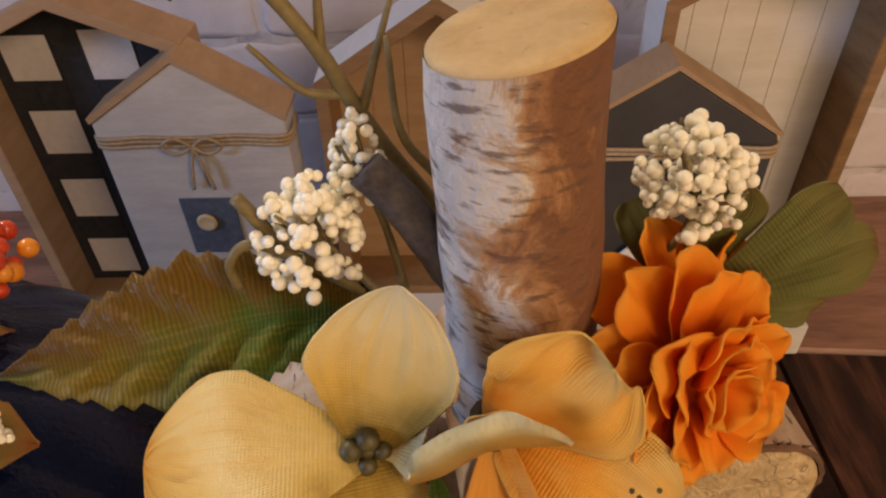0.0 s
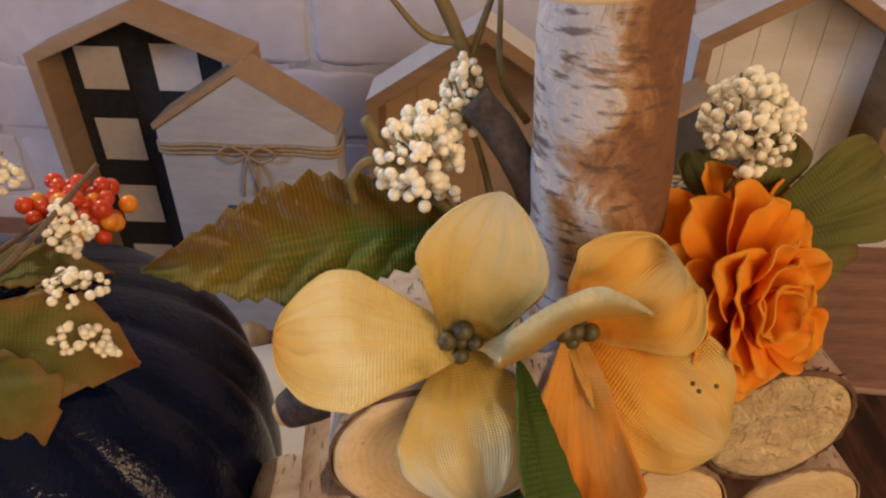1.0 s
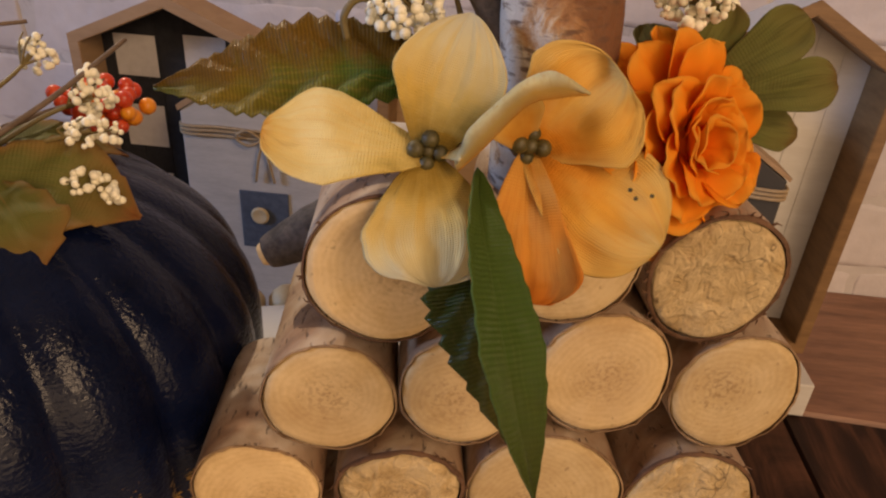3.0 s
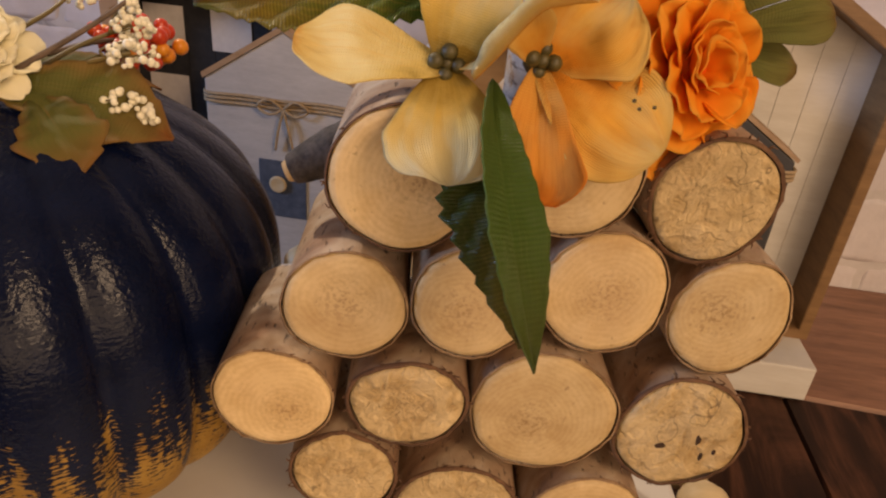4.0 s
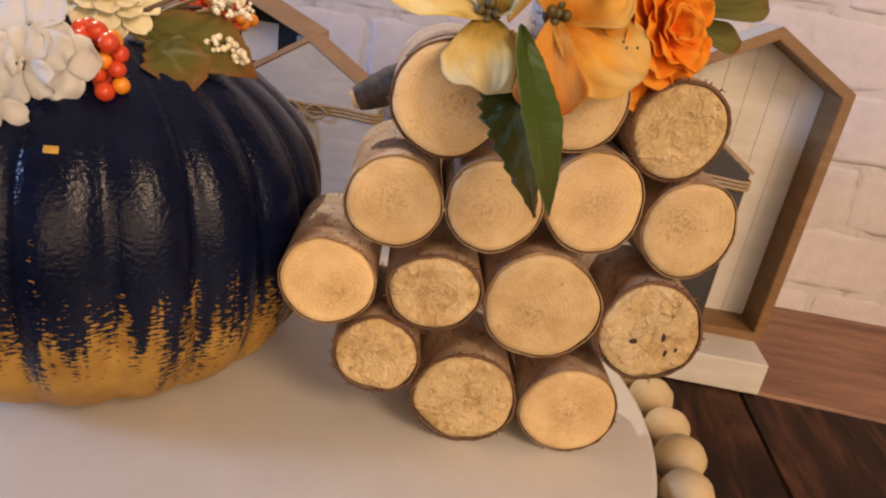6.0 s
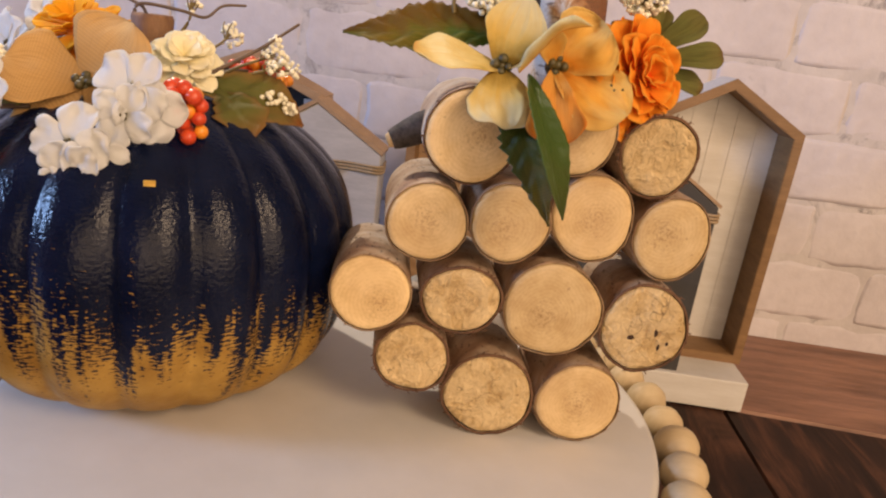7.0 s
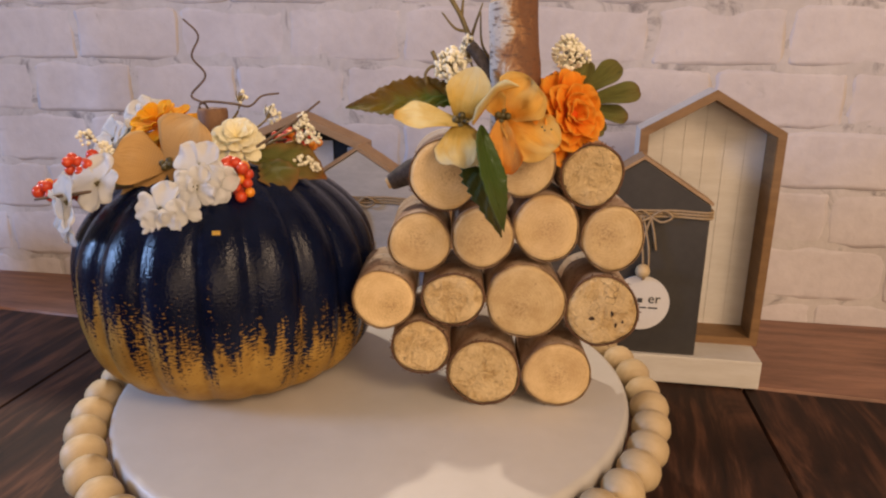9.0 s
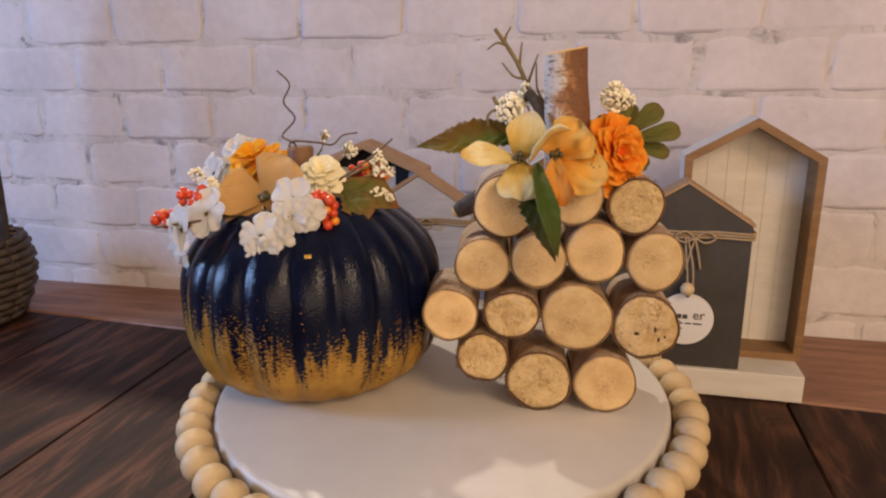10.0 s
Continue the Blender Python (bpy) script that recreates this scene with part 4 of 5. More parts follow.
def cloth(name, stops, vein_col, vein=0.40, rough=0.75, see_through=0.22, weave=260.0, edge_col=None, noise_amt=0.16, ridge=0.0, upper_col=None, relief=0.00028):
    """Dyed cloth: colour runs from the base to the tip, with veins and a fine weave."""
    m, nt, b = node_mat(name)
    tc = nt.nodes.new("ShaderNodeTexCoord")
    sep = nt.nodes.new("ShaderNodeSeparateXYZ")
    nt.links.new(tc.outputs["UV"], sep.inputs[0])
    s, v = sep.outputs["X"], sep.outputs["Y"]
    blot = tex_noise(nt, 120, 4, tc.outputs["Object"])
    f = maths(nt, "ADD", s, maths(nt, "MULTIPLY", maths(nt, "SUBTRACT", blot.outputs["Fac"], 0.5), noise_amt * 4))
    col = ramp(nt, f, stops)
    cm = nt.nodes.new("ShaderNodeCombineXYZ")
    nt.links.new(maths(nt, "MULTIPLY", v, 34.0), cm.inputs[0])
    nt.links.new(maths(nt, "MULTIPLY", s, 2.2), cm.inputs[1])
    info = nt.nodes.new("ShaderNodeObjectInfo")
    nt.links.new(maths(nt, "MULTIPLY", info.outputs["Random"], 50.0), cm.inputs[2])
    vn = tex_noise(nt, 1.0, 3, cm.outputs[0])
    vf = maths(nt, "MULTIPLY", ramp(nt, vn.outputs["Fac"], [(0.50, (0, 0, 0)), (0.68, (1, 1, 1))]), vein)
    col = mix(nt, vf, col, vein_col)
    if edge_col:
        ev = maths(nt, "MULTIPLY", maths(nt, "ABSOLUTE", maths(nt, "SUBTRACT", v, 0.5)), 2.0)
        ee = ramp(nt, maths(nt, "ADD", ev, maths(nt, "MULTIPLY", maths(nt, "SUBTRACT", blot.outputs["Fac"], 0.5), 0.6)), [(0.55, (0, 0, 0)), (1.0, (1, 1, 1))])
        col = mix(nt, maths(nt, "MULTIPLY", ee, 0.7), col, edge_col)
    if upper_col:
        uf = maths(nt, "ADD", v, maths(nt, "MULTIPLY", maths(nt, "SUBTRACT", blot.outputs["Fac"], 0.5), 0.9))
        col = mix(nt, maths(nt, "MULTIPLY", ramp(nt, uf, [(0.40, (0, 0, 0)), (0.78, (1, 1, 1))]), 0.85), col, upper_col)
    if ridge:
        rf = maths(nt, "MULTIPLY_ADD", maths(nt, "SINE", maths(nt, "MULTIPLY", s, weave * 1.7)), 0.5, 0.5)
        col = mix(nt, maths(nt, "MULTIPLY", rf, ridge), col, (0.018, 0.014, 0.004))
    nt.links.new(col, b.inputs["Base Color"])
    b.inputs["Roughness"].default_value = rough
    b.inputs["Specular IOR Level"].default_value = 0.25
    w1 = maths(nt, "SINE", maths(nt, "MULTIPLY", s, weave * 1.7))
    w2 = maths(nt, "SINE", maths(nt, "MULTIPLY", v, weave * 1.3))
    hgt = maths(nt, "ADD", maths(nt, "MULTIPLY", maths(nt, "ADD", w1, w2), 0.22 + ridge * 0.35), vn.outputs["Fac"])
    bump(nt, hgt, 0.7, relief, b)
    if see_through:
        tr = nt.nodes.new("ShaderNodeBsdfTranslucent")
        nt.links.new(col, tr.inputs["Color"])
        mx = nt.nodes.new("ShaderNodeMixShader")
        mx.inputs[0].default_value = see_through
        nt.links.new(b.outputs[0], mx.inputs[1])
        nt.links.new(tr.outputs[0], mx.inputs[2])
        nt.links.new(mx.outputs[0], nt.nodes["Material Output"].inputs[0])
    return m


YELLOW = cloth("yellow_petal_cloth", [(0.0, (0.174, 0.113, 0.017)), (0.11, (0.420, 0.270, 0.045)), (0.27, (0.740, 0.520, 0.140)), (0.55, (0.880, 0.750, 0.390)), (1.0, (0.890, 0.820, 0.560))], (0.780, 0.540, 0.150), vein=0.18, see_through=0.15, noise_amt=0.07, relief=0.0005)
YELLOW_TIP = cloth("yellow_petal_cloth_orange_tip", [(0.0, (0.296, 0.191, 0.026)), (0.16, (0.740, 0.540, 0.160)), (0.5, (0.890, 0.760, 0.390)), (0.8, (0.880, 0.650, 0.230)), (1.0, (0.850, 0.440, 0.075))], (0.800, 0.480, 0.100), vein=0.24, see_through=0.15, noise_amt=0.12, relief=0.0005)
YELLOW_FOLD = cloth("yellow_petal_cloth_warm_base", [(0.0, (0.679, 0.296, 0.035)), (0.35, (0.748, 0.435, 0.087)), (0.7, (0.880, 0.730, 0.350)), (1.0, (0.890, 0.800, 0.480))], (0.713, 0.400, 0.070), vein=0.28, see_through=0.15, noise_amt=0.08, relief=0.0005)
ORANGE_SOFT = cloth("soft_orange_petal_cloth", [(0.0, (0.352, 0.123, 0.012)), (0.14, (0.722, 0.264, 0.022)), (0.4, (0.880, 0.470, 0.080)), (1.0, (0.890, 0.660, 0.250))], (0.800, 0.320, 0.030), vein=0.24, edge_col=(0.810, 0.546, 0.158), see_through=0.15, noise_amt=0.10, relief=0.0005)
ORANGE_DARK = cloth("rust_petal_cloth", [(0.0, (0.80, 0.42, 0.09)), (0.5, (0.80, 0.33, 0.05)), (1.0, (0.62, 0.17, 0.015))], (0.60, 0.17, 0.02))
CARNATION = cloth("bright_orange_cloth", [(0.0, (0.88, 0.11, 0.004)), (0.35, (0.93, 0.25, 0.010)), (0.65, (0.94, 0.37, 0.024)), (0.92, (0.94, 0.48, 0.065))], (0.93, 0.30, 0.012), vein=0.25, see_through=0.40, noise_amt=0.08, relief=0.00008)
WHITE_PETAL = cloth("white_petal_cloth", [(0.0, (0.600, 0.580, 0.440)), (0.12, (0.850, 0.845, 0.825)), (1.0, (0.870, 0.868, 0.862))], (0.820, 0.815, 0.800), vein=0.15, noise_amt=0.02, see_through=0.40, relief=0.00013)
CREAM_PETAL = cloth("cream_petal_cloth", [(0.0, (0.88, 0.76, 0.38)), (0.4, (0.95, 0.88, 0.60)), (1.0, (0.96, 0.91, 0.68))], (0.92, 0.83, 0.52), vein=0.2, noise_amt=0.04, see_through=0.15, relief=0.00008)
AMBER = cloth("amber_petal_cloth", [(0.0, (0.80, 0.26, 0.006)), (0.5, (0.90, 0.44, 0.014)), (1.0, (0.92, 0.54, 0.030))], (0.86, 0.36, 0.01), vein=0.2, see_through=0.26, relief=0.00008)
BURLAP = cloth("tan_burlap", [(0.0, (0.42, 0.24, 0.08)), (0.5, (0.64, 0.39, 0.15)), (1.0, (0.68, 0.44, 0.19))], (0.46, 0.26, 0.09), vein=0.5, rough=0.9, see_through=0.15, weave=110.0, noise_amt=0.05, ridge=0.10)
LEAF_MIXED = cloth("green_and_brown_leaf_cloth", [(0.0, (0.046, 0.184, 0.027)), (0.25, (0.086, 0.184, 0.026)), (0.5, (0.184, 0.189, 0.027)), (0.8, (0.286, 0.212, 0.034)), (1.0, (0.161, 0.189, 0.027))], (0.420, 0.300, 0.070), vein=0.48, rough=0.36, see_through=0.08, weave=330.0, noise_amt=0.12, ridge=0.40, upper_col=(0.215, 0.110, 0.018), relief=0.0005)
LEAF_GREEN = cloth("deep_green_leaf_cloth", [(0.0, (0.075, 0.125, 0.020)), (0.6, (0.065, 0.115, 0.019)), (1.0, (0.085, 0.105, 0.022))], (0.125, 0.165, 0.040), vein=0.30, rough=0.40, see_through=0.16, weave=240.0, ridge=0.12)
LEAF_DARK = cloth("dark_glossy_leaf_cloth", [(0.0, (0.055, 0.080, 0.013)), (0.6, (0.050, 0.072, 0.012)), (1.0, (0.090, 0.070, 0.020))], (0.120, 0.110, 0.030), vein=0.35, rough=0.27, see_through=0.10, weave=240.0, ridge=0.25)
LEAF_OLIVE = cloth("olive_leaf_cloth", [(0.0, (0.112, 0.108, 0.022)), (0.5, (0.168, 0.176, 0.046)), (0.85, (0.216, 0.192, 0.056)), (1.0, (0.240, 0.152, 0.048))], (0.080, 0.072, 0.016), vein=0.55, rough=0.65, see_through=0.15, weave=200.0, ridge=0.14)
LEAF_RUST = cloth("olive_leaf_cloth_rust_edge", [(0.0, (0.085, 0.092, 0.017)), (0.6, (0.125, 0.125, 0.026)), (0.85, (0.190, 0.118, 0.030)), (1.0, (0.300, 0.110, 0.030))], (0.180, 0.140, 0.040), vein=0.40, rough=0.6, see_through=0.15, weave=200.0, edge_col=(0.260, 0.130, 0.036), noise_amt=0.09)
STAMEN = simple("olive_stamen", (0.036, 0.029, 0.008), (0.104, 0.085, 0.026), 300, 0.5, 700, 0.0003)
PIP = simple("ivory_pip", (0.80, 0.75, 0.56), (0.88, 0.85, 0.70), 180, 0.5, 300, 0.00004)
STEM_GREEN = simple("olive_plastic_stem", (0.107, 0.078, 0.025), (0.197, 0.148, 0.053), 120, 0.55, 400, 0.0003)
STEM_BROWN = simple("brown_wire_stem", (0.07, 0.045, 0.03), (0.15, 0.10, 0.07), 160, 0.7, 500, 0.0003)
RED_BERRY = simple("red_berry", (0.50, 0.035, 0.012), (0.66, 0.09, 0.025), 160, 0.3, 300, 0.0003)
ORANGE_BERRY = simple("orange_berry", (0.72, 0.20, 0.015), (0.82, 0.34, 0.03), 160, 0.3, 300, 0.0003)
GOLD_LEAF = simple("gold_fleck", (0.60, 0.36, 0.06), (0.75, 0.48, 0.10), 300, 0.35, 500, 0.0002, metal=0.5)


def basis(axis):
    a = Vector(axis).normalized()
    e = a.cross(Vector((0.13, 0.21, 0.97)))
    e = e.normalized() if e.length > 0.1 else a.cross(Vector((1, 0, 0))).normalized()
    return a, e, a.cross(e)


def stamens(parent, c, axis, r, count, mat=None, name="flower", label="", seed=0):
    """The heart of a flower: a few knobs, carrying the petals as its parts."""
    a, e, f = basis(axis)
    b = bmesh.new()
    rng = random.Random(seed)
    for k in range(count):
        t = 2 * math.pi * k / max(1, count - 1)
        q = Vector(c) + a * r * rng.uniform(0.4, 1.0)
        if k < count - 1:
            q += (e * math.cos(t) + f * math.sin(t)) * r * 1.0
        add_ball(b, q, r * rng.uniform(0.62, 0.8), 2)
    lathe_stub = tube([Vector(c) - a * r * 1.2, Vector(c) + a * r * 0.4], r * 1.3, r * 0.9, 10, 2)
    tmp = bpy.data.meshes.new("tmp")
    lathe_stub.to_mesh(tmp)
    lathe_stub.free()
    b.from_mesh(tmp)
    bpy.data.meshes.remove(tmp)
    return part(name, b, mat or STAMEN, parent, label)


def floret(parent, c, axis, count, L, W, mat, spin=0.0, lift=0.25, seed=0, heart=0.0016, cup=0.12, label="", heart_mat=None):
    a, e, f = basis(axis)
    fl = stamens(parent, c, axis, heart, 4, heart_mat, label=label, seed=seed)
    rng = random.Random(seed)
    for k in range(count):
        t = 2 * math.pi * k / count + spin + rng.uniform(-0.12, 0.12)
        l = L * rng.uniform(0.9, 1.1)
        up = lift + rng.uniform(-0.15, 0.15)
        rad = e * math.cos(t) + f * math.sin(t)
        tip = Vector(c) + rad * l * math.cos(up) + a * l * math.sin(up)
        part("petal", petal(c, tip, W * rng.uniform(0.92, 1.1), a, cup, rng.uniform(-0.20, 0.05), 0.22, seed * 7 + k, nu=12, nv=11, wave=0.03), mat, fl)
    return fl


def carnation(parent, c, axis, R, mat, layers, seed=0, label="", oval=1.0, rise=0.09, full=False):
    """A full, many-petalled bloom: layers of (count, reach, lift, width)."""
    a, e, f = basis(axis)
    c = Vector(c)
    b = bmesh.new()
    add_ball(b, c - a * R * 0.1, R * 0.28, 2)
    fl = part("flower", b, mat, parent, label)
    rng = random.Random(seed)
    for li, (count, reach, lift, width) in enumerate(layers):
        for k in range(count):
            t = 2 * math.pi * (k + 0.5 * (li % 2)) / count + rng.uniform(-0.16, 0.16)
            up = lift + rng.uniform(-0.14, 0.14)
            rad = e * math.cos(t) + f * math.sin(t)
            l = R * reach * rng.uniform(0.9, 1.1) * math.hypot(oval * math.cos(t), math.sin(t))
            tip = c + rad * l * math.cos(up) + a * l * math.sin(up)
            w = R * width * rng.uniform(0.9, 1.12)
            low, high = c + a * R * (rise * li - 0.12), tip + a * R * rise * li
            if full:
                bm = petal(low, high, w, a - rad * 0.15, rng.uniform(0.0, 0.28), rng.uniform(-0.22, 0.0), 0.20, seed * 31 + li * 11 + k, nu=16, nv=15, wave=0.035, pleat=0.012, profile=scallop_profile)
            else:
                bm = petal(low, high, w, a - rad * 0.15, 0.08, rng.uniform(-0.22, -0.02), 0.16, seed * 31 + li * 11 + k, nu=11, nv=9, wave=0.04, profile=finger_profile)
            part("petal", bm, mat, fl)
    return fl


def spray(parent, start, centre, radii, count, seed, size=(0.0009, 0.0017), stem_mat=None, name="bead_spray", label="cluster of tiny ivory pips"):
    """A cluster of little round pips on branching stalks."""
    rng = random.Random(seed)
    b = bmesh.new()
    centre, start = Vector(centre), Vector(start)
    for k in range(count):
        while True:
            q = Vector((rng.uniform(-1, 1), rng.uniform(-1, 1), rng.uniform(-1, 1)))
            if 0.10 < q.length < 1:
                break
        q = q.normalized() * (q.length ** 0.55)
        q = Vector((q.x * radii[0], q.y * radii[1], q.z * radii[2]))
        taper = 1 - 0.32 * q.z / radii[2]
        q = Vector((q.x * taper, q.y * taper, q.z)) * (1 + 0.55 * noise.noise(q * 110 + Vector((seed, 0, 0))))
        add_ball(b, centre + q, rng.uniform(*size), 2)
    head = tagged(part(name, b, PIP, parent, label), kind="stuff")
    b = bmesh.new()
    mid = (start + centre) / 2 + Vector((rng.uniform(-1, 1), rng.uniform(-1, 1), 0)) * 0.003
    tube([start, mid, centre], 0.0009, 0.0006, 6, 5, b)
    for _ in range(6):
        q = Vector((rng.uniform(-1, 1) * radii[0], rng.uniform(-1, 1) * radii[1], rng.uniform(-0.2, 1) * radii[2])) * 0.8
        tube([mid.lerp(centre, 0.5), mid.lerp(centre + q, 0.75) , centre + q], 0.0005, 0.0003, 5, 4, b)
    part("stalk", b, stem_mat or STEM_GREEN, head)
    return head


def berries(parent, centre, spread, count, r, seed, orange=0.4, stem_from=None, label="bunch of glossy berries"):
    rng = random.Random(seed)
    b = bmesh.new()
    c = Vector(centre)
    s = Vector(stem_from) if stem_from else c - Vector((0, 0, spread[2] * 1.5))
    tube([s, s.lerp(c, 0.6) + Vector((0, 0, 0.002)), c], 0.0010, 0.0007, 6, 4, b)
    stalk = part("berry_bunch", b, STEM_BROWN, parent, label)
    placed = []
    for k in range(count):
        for _ in range(60):
            q = Vector([max(-1.0, min(1.0, rng.gauss(0, 0.55))) * w for w in spread])
            if all((q - w).length > r * 1.45 for w in placed):
                break
        placed.append(q)
        b = bmesh.new()
        add_ball(b, c + q, r * rng.uniform(0.85, 1.12), 3, (1, 1, rng.uniform(0.95, 1.1)))
        part("berry", b, ORANGE_BERRY if rng.random() < orange else RED_BERRY, stalk)
    return stalk


def log_pumpkin_deco(p):
    """Flowers, leaves, sprays and the branch stem, in the stack's own axes."""
    # branch stem
    b = bmesh.new()
    n = 48
    rings = []
    levels = [(0.158, 0.0143), (0.168, 0.0145), (0.178, 0.0146), (0.190, 0.0141), (0.200, 0.0142), (0.210, 0.0136), (0.220, 0.0133), (0.229, 0.0132), (0.2365, 0.0132)]
    for z, r in levels:
        k = (z - 0.158) / 0.0755
        cx, cy = -0.0090 - 0.0016 * k + 0.0010 * math.sin(k * 5), 0.0255 - 0.0005 * k
        ring = []
        for i in range(n):
            a = 2 * math.pi * i / n
            w = r * (1 + 0.03 * math.sin(2 * a + k) + 0.03 * noise.noise(Vector((math.cos(a) * 1.2, math.sin(a) * 1.2, z * 55))) + 0.008 * noise.noise(Vector((math.cos(a) * 5, math.sin(a) * 5, z * 240))))
            tilt = 0.17 * w * math.cos(a) * k
            ring.append(b.verts.new((cx + w * math.cos(a), cy + w * math.sin(a), z + tilt)))
        rings.append(ring)
    for r0, r1 in zip(rings, rings[1:]):
        for i in range(n):
            b.faces.new((r0[i], r0[(i + 1) % n], r1[(i + 1) % n], r1[i]))
    b.faces.new(rings[0][::-1])
    top = rings[-1]
    rim = [tuple(v.co) for v in top]
    bmesh.ops.recalc_face_normals(b, faces=b.faces)
    stem = part("branch_stem", b, stem_bark(), p, "birch branch stem with peeling white and brown bark")
    b = bmesh.new()
    c = sum((Vector(q) for q in rim), Vector()) / n
    rows = []
    for k, up in ((0.35, 0.0012), (0.7, 0.0012), (0.93, 0.0010), (0.985, 0.0002), (0.985, -0.002)):
        rows.append([b.verts.new(c + (Vector(q) - c) * k + Vector((0, 0, up))) for q in rim])
    b.faces.new(rows[0])
    for r0, r1 in zip(rows, rows[1:]):
        for i in range(n):
            b.faces.new((r0[i], r1[i], r1[(i + 1) % n], r0[(i + 1) % n]))
    bmesh.ops.recalc_face_normals(b, faces=b.faces)
    part("cut_top", b, STEM_CUT, stem, "pale sawn top")
    # dark side branch of the stem, and the knot branch on the upper log
    part("side_branch", tube([(-0.0190, 0.0290, 0.187), (-0.0245, 0.0295, 0.197), (-0.0300, 0.0315, 0.2060), (-0.0350, 0.0335, 0.2115)], 0.0042, 0.0034, 14, 6, wobble=0.16), DARK_BARK, p)
    part("knot_branch", tube([(-0.0580, 0.030, 0.1440), (-0.0680, 0.027, 0.1400), (-0.0765, 0.026, 0.1355), (-0.0815, 0.0255, 0.1330)], 0.0088, 0.0042, 16, 6, wobble=0.12), DARK_BARK, p)
    part("knot_tip", tube([(-0.0810, 0.0255, 0.1332), (-0.0832, 0.0252, 0.1322)], 0.0039, 0.0030, 14, 2), SMOOTH_CUT, p)
    # yellow flower
    c1 = Vector((-0.0401, 0.0060, 0.1705))
    f1 = stamens(p, c1 + Vector((0, 0.0012, 0.001)), (0.1, -1, 0.25), 0.0028, 5, label="pale yellow cloth flower with olive heart", seed=1)
    part("petal", petal(c1, (-0.0765, 0.0060, 0.1765), 0.0305, (-0.1, -0.36, 0.93), 0.05, -0.05, 0.16, 1, pleat=0.016, nu=26, nv=41), YELLOW_TIP, f1)
    part("petal", petal(c1, (-0.0312, 0.0165, 0.2000), 0.0260, (-0.25, -1, 0.35), 0.16, 0.04, 0.08, 2, profile=pointed, pleat=0.016, nu=26, nv=41), YELLOW, f1)
    part("petal", petal(c1, (-0.0372, -0.0178, 0.1528), 0.0320, (0, -0.6, 1), -0.05, -0.14, 0.18, 3, wave=0.035, pleat=0.016, nu=26, nv=41), YELLOW, f1)
    part("petal", rim_petal(c1, [(-0.0300, 0.0140, 0.1915), (-0.0276, 0.0135, 0.1940), (-0.0256, 0.0115, 0.1865), (-0.0288, 0.0050, 0.1785), (-0.0334, -0.0018, 0.1728)], (0.0020, 0.0016, -0.0005), seed=4), YELLOW_FOLD, f1)
    # soft orange flower
    c2 = Vector((-0.0176, 0.0044, 0.1734))
    f2 = stamens(p, c2 + Vector((0, 0.0012, 0.001)), (0.1, -1, 0.25), 0.0028, 5, label="soft orange cloth flower with olive heart", seed=2)
    part("petal", petal(c2, (0.0100, -0.0130, 0.1590), 0.0300, (0.1, -1, 0.55), 0.05, -0.10, 0.20, 5, pleat=0.016, nu=26, nv=41), ORANGE_SOFT, f2)
    part("petal", petal(c2, (-0.0190, -0.0195, 0.1490), 0.0235, (-0.1, -1, 0.7), 0.24, -0.16, 0.30, 6, profile=fan_profile, pleat=0.02, nu=24, nv=25), ORANGE_DARK, f2)
    part("petal", petal(c2, (-0.0010, -0.0010, 0.1925), 0.0315, (0.1, -1, 0.45), 0.08, -0.08, 0.22, 7, pleat=0.016, nu=26, nv=41), ORANGE_SOFT, f2)
    part("petal", folded_petal([(-0.0335, -0.0011, 0.1700), (-0.0283, -0.0049, 0.1775), (-0.0214, -0.0079, 0.1872), (-0.0160, -0.0100, 0.1898), (-0.0104, -0.0115, 0.1912)],
                               [(-0.0340, 0.0006, 0.1718), (-0.0318, -0.0006, 0.1792), (-0.0240, -0.0042, 0.1896), (-0.0172, -0.0072, 0.1944), (-0.0100, -0.0113, 0.1914)], (-0.0006, -0.0008, 0.0003), seed=8), YELLOW_FOLD, f2)
    part("petal", petal(c2, (-0.0250, -0.0030, 0.1880), 0.0130, (0.4, -1, -0.2), 0.10, 0.05, 0.10, 9, nu=16, nv=13), ORANGE_SOFT, f2)
    b = bmesh.new()
    for q in ((0.0044, -0.0085, 0.1685), (0.0030, -0.0080, 0.1702), (0.0080, -0.0080, 0.1690)):
        add_ball(b, q, 0.00055, 1)
    part("speck", b, STAMEN, f2)
    # bright orange carnation
    carnation(p, (0.0205, 0.0100, 0.1745), (0.42, -0.82, 0.30), 0.0275, CARNATION,
              [(12, 1.02, -0.20, 0.49), (11, 0.93, 0.04, 0.50), (9, 0.80, 0.26, 0.52), (7, 0.66, 0.48, 0.54), (5, 0.52, 0.76, 0.54), (4, 0.38, 1.10, 0.46)], 3, "bright orange carnation of ruffled cloth", oval=0.82, rise=0.02, full=True)
    # leaves
    part("leaf", leaf([(-0.0330, 0.0300, 0.1820), (-0.0560, 0.0300, 0.1838), (-0.0830, 0.0292, 0.1797), (-0.1070, 0.0290, 0.1765)], 0.0310, (-0.05, -0.72, 0.70), 17, 0.22, 0.07, 0.0024, 1, broad=0.47), LEAF_MIXED, p, "toothed cloth leaf, green turning golden brown")
    part("leaf", leaf([(-0.0290, 0.0010, 0.1700), (-0.0280, -0.0175, 0.1610), (-0.0238, -0.0370, 0.1440), (-0.0186, -0.0500, 0.1235)], 0.0150, (0.35, -0.80, 0.50), 13, 0.10, 0.20, 0.0005, 2, broad=0.60), LEAF_GREEN, p, "hanging deep green cloth leaf")
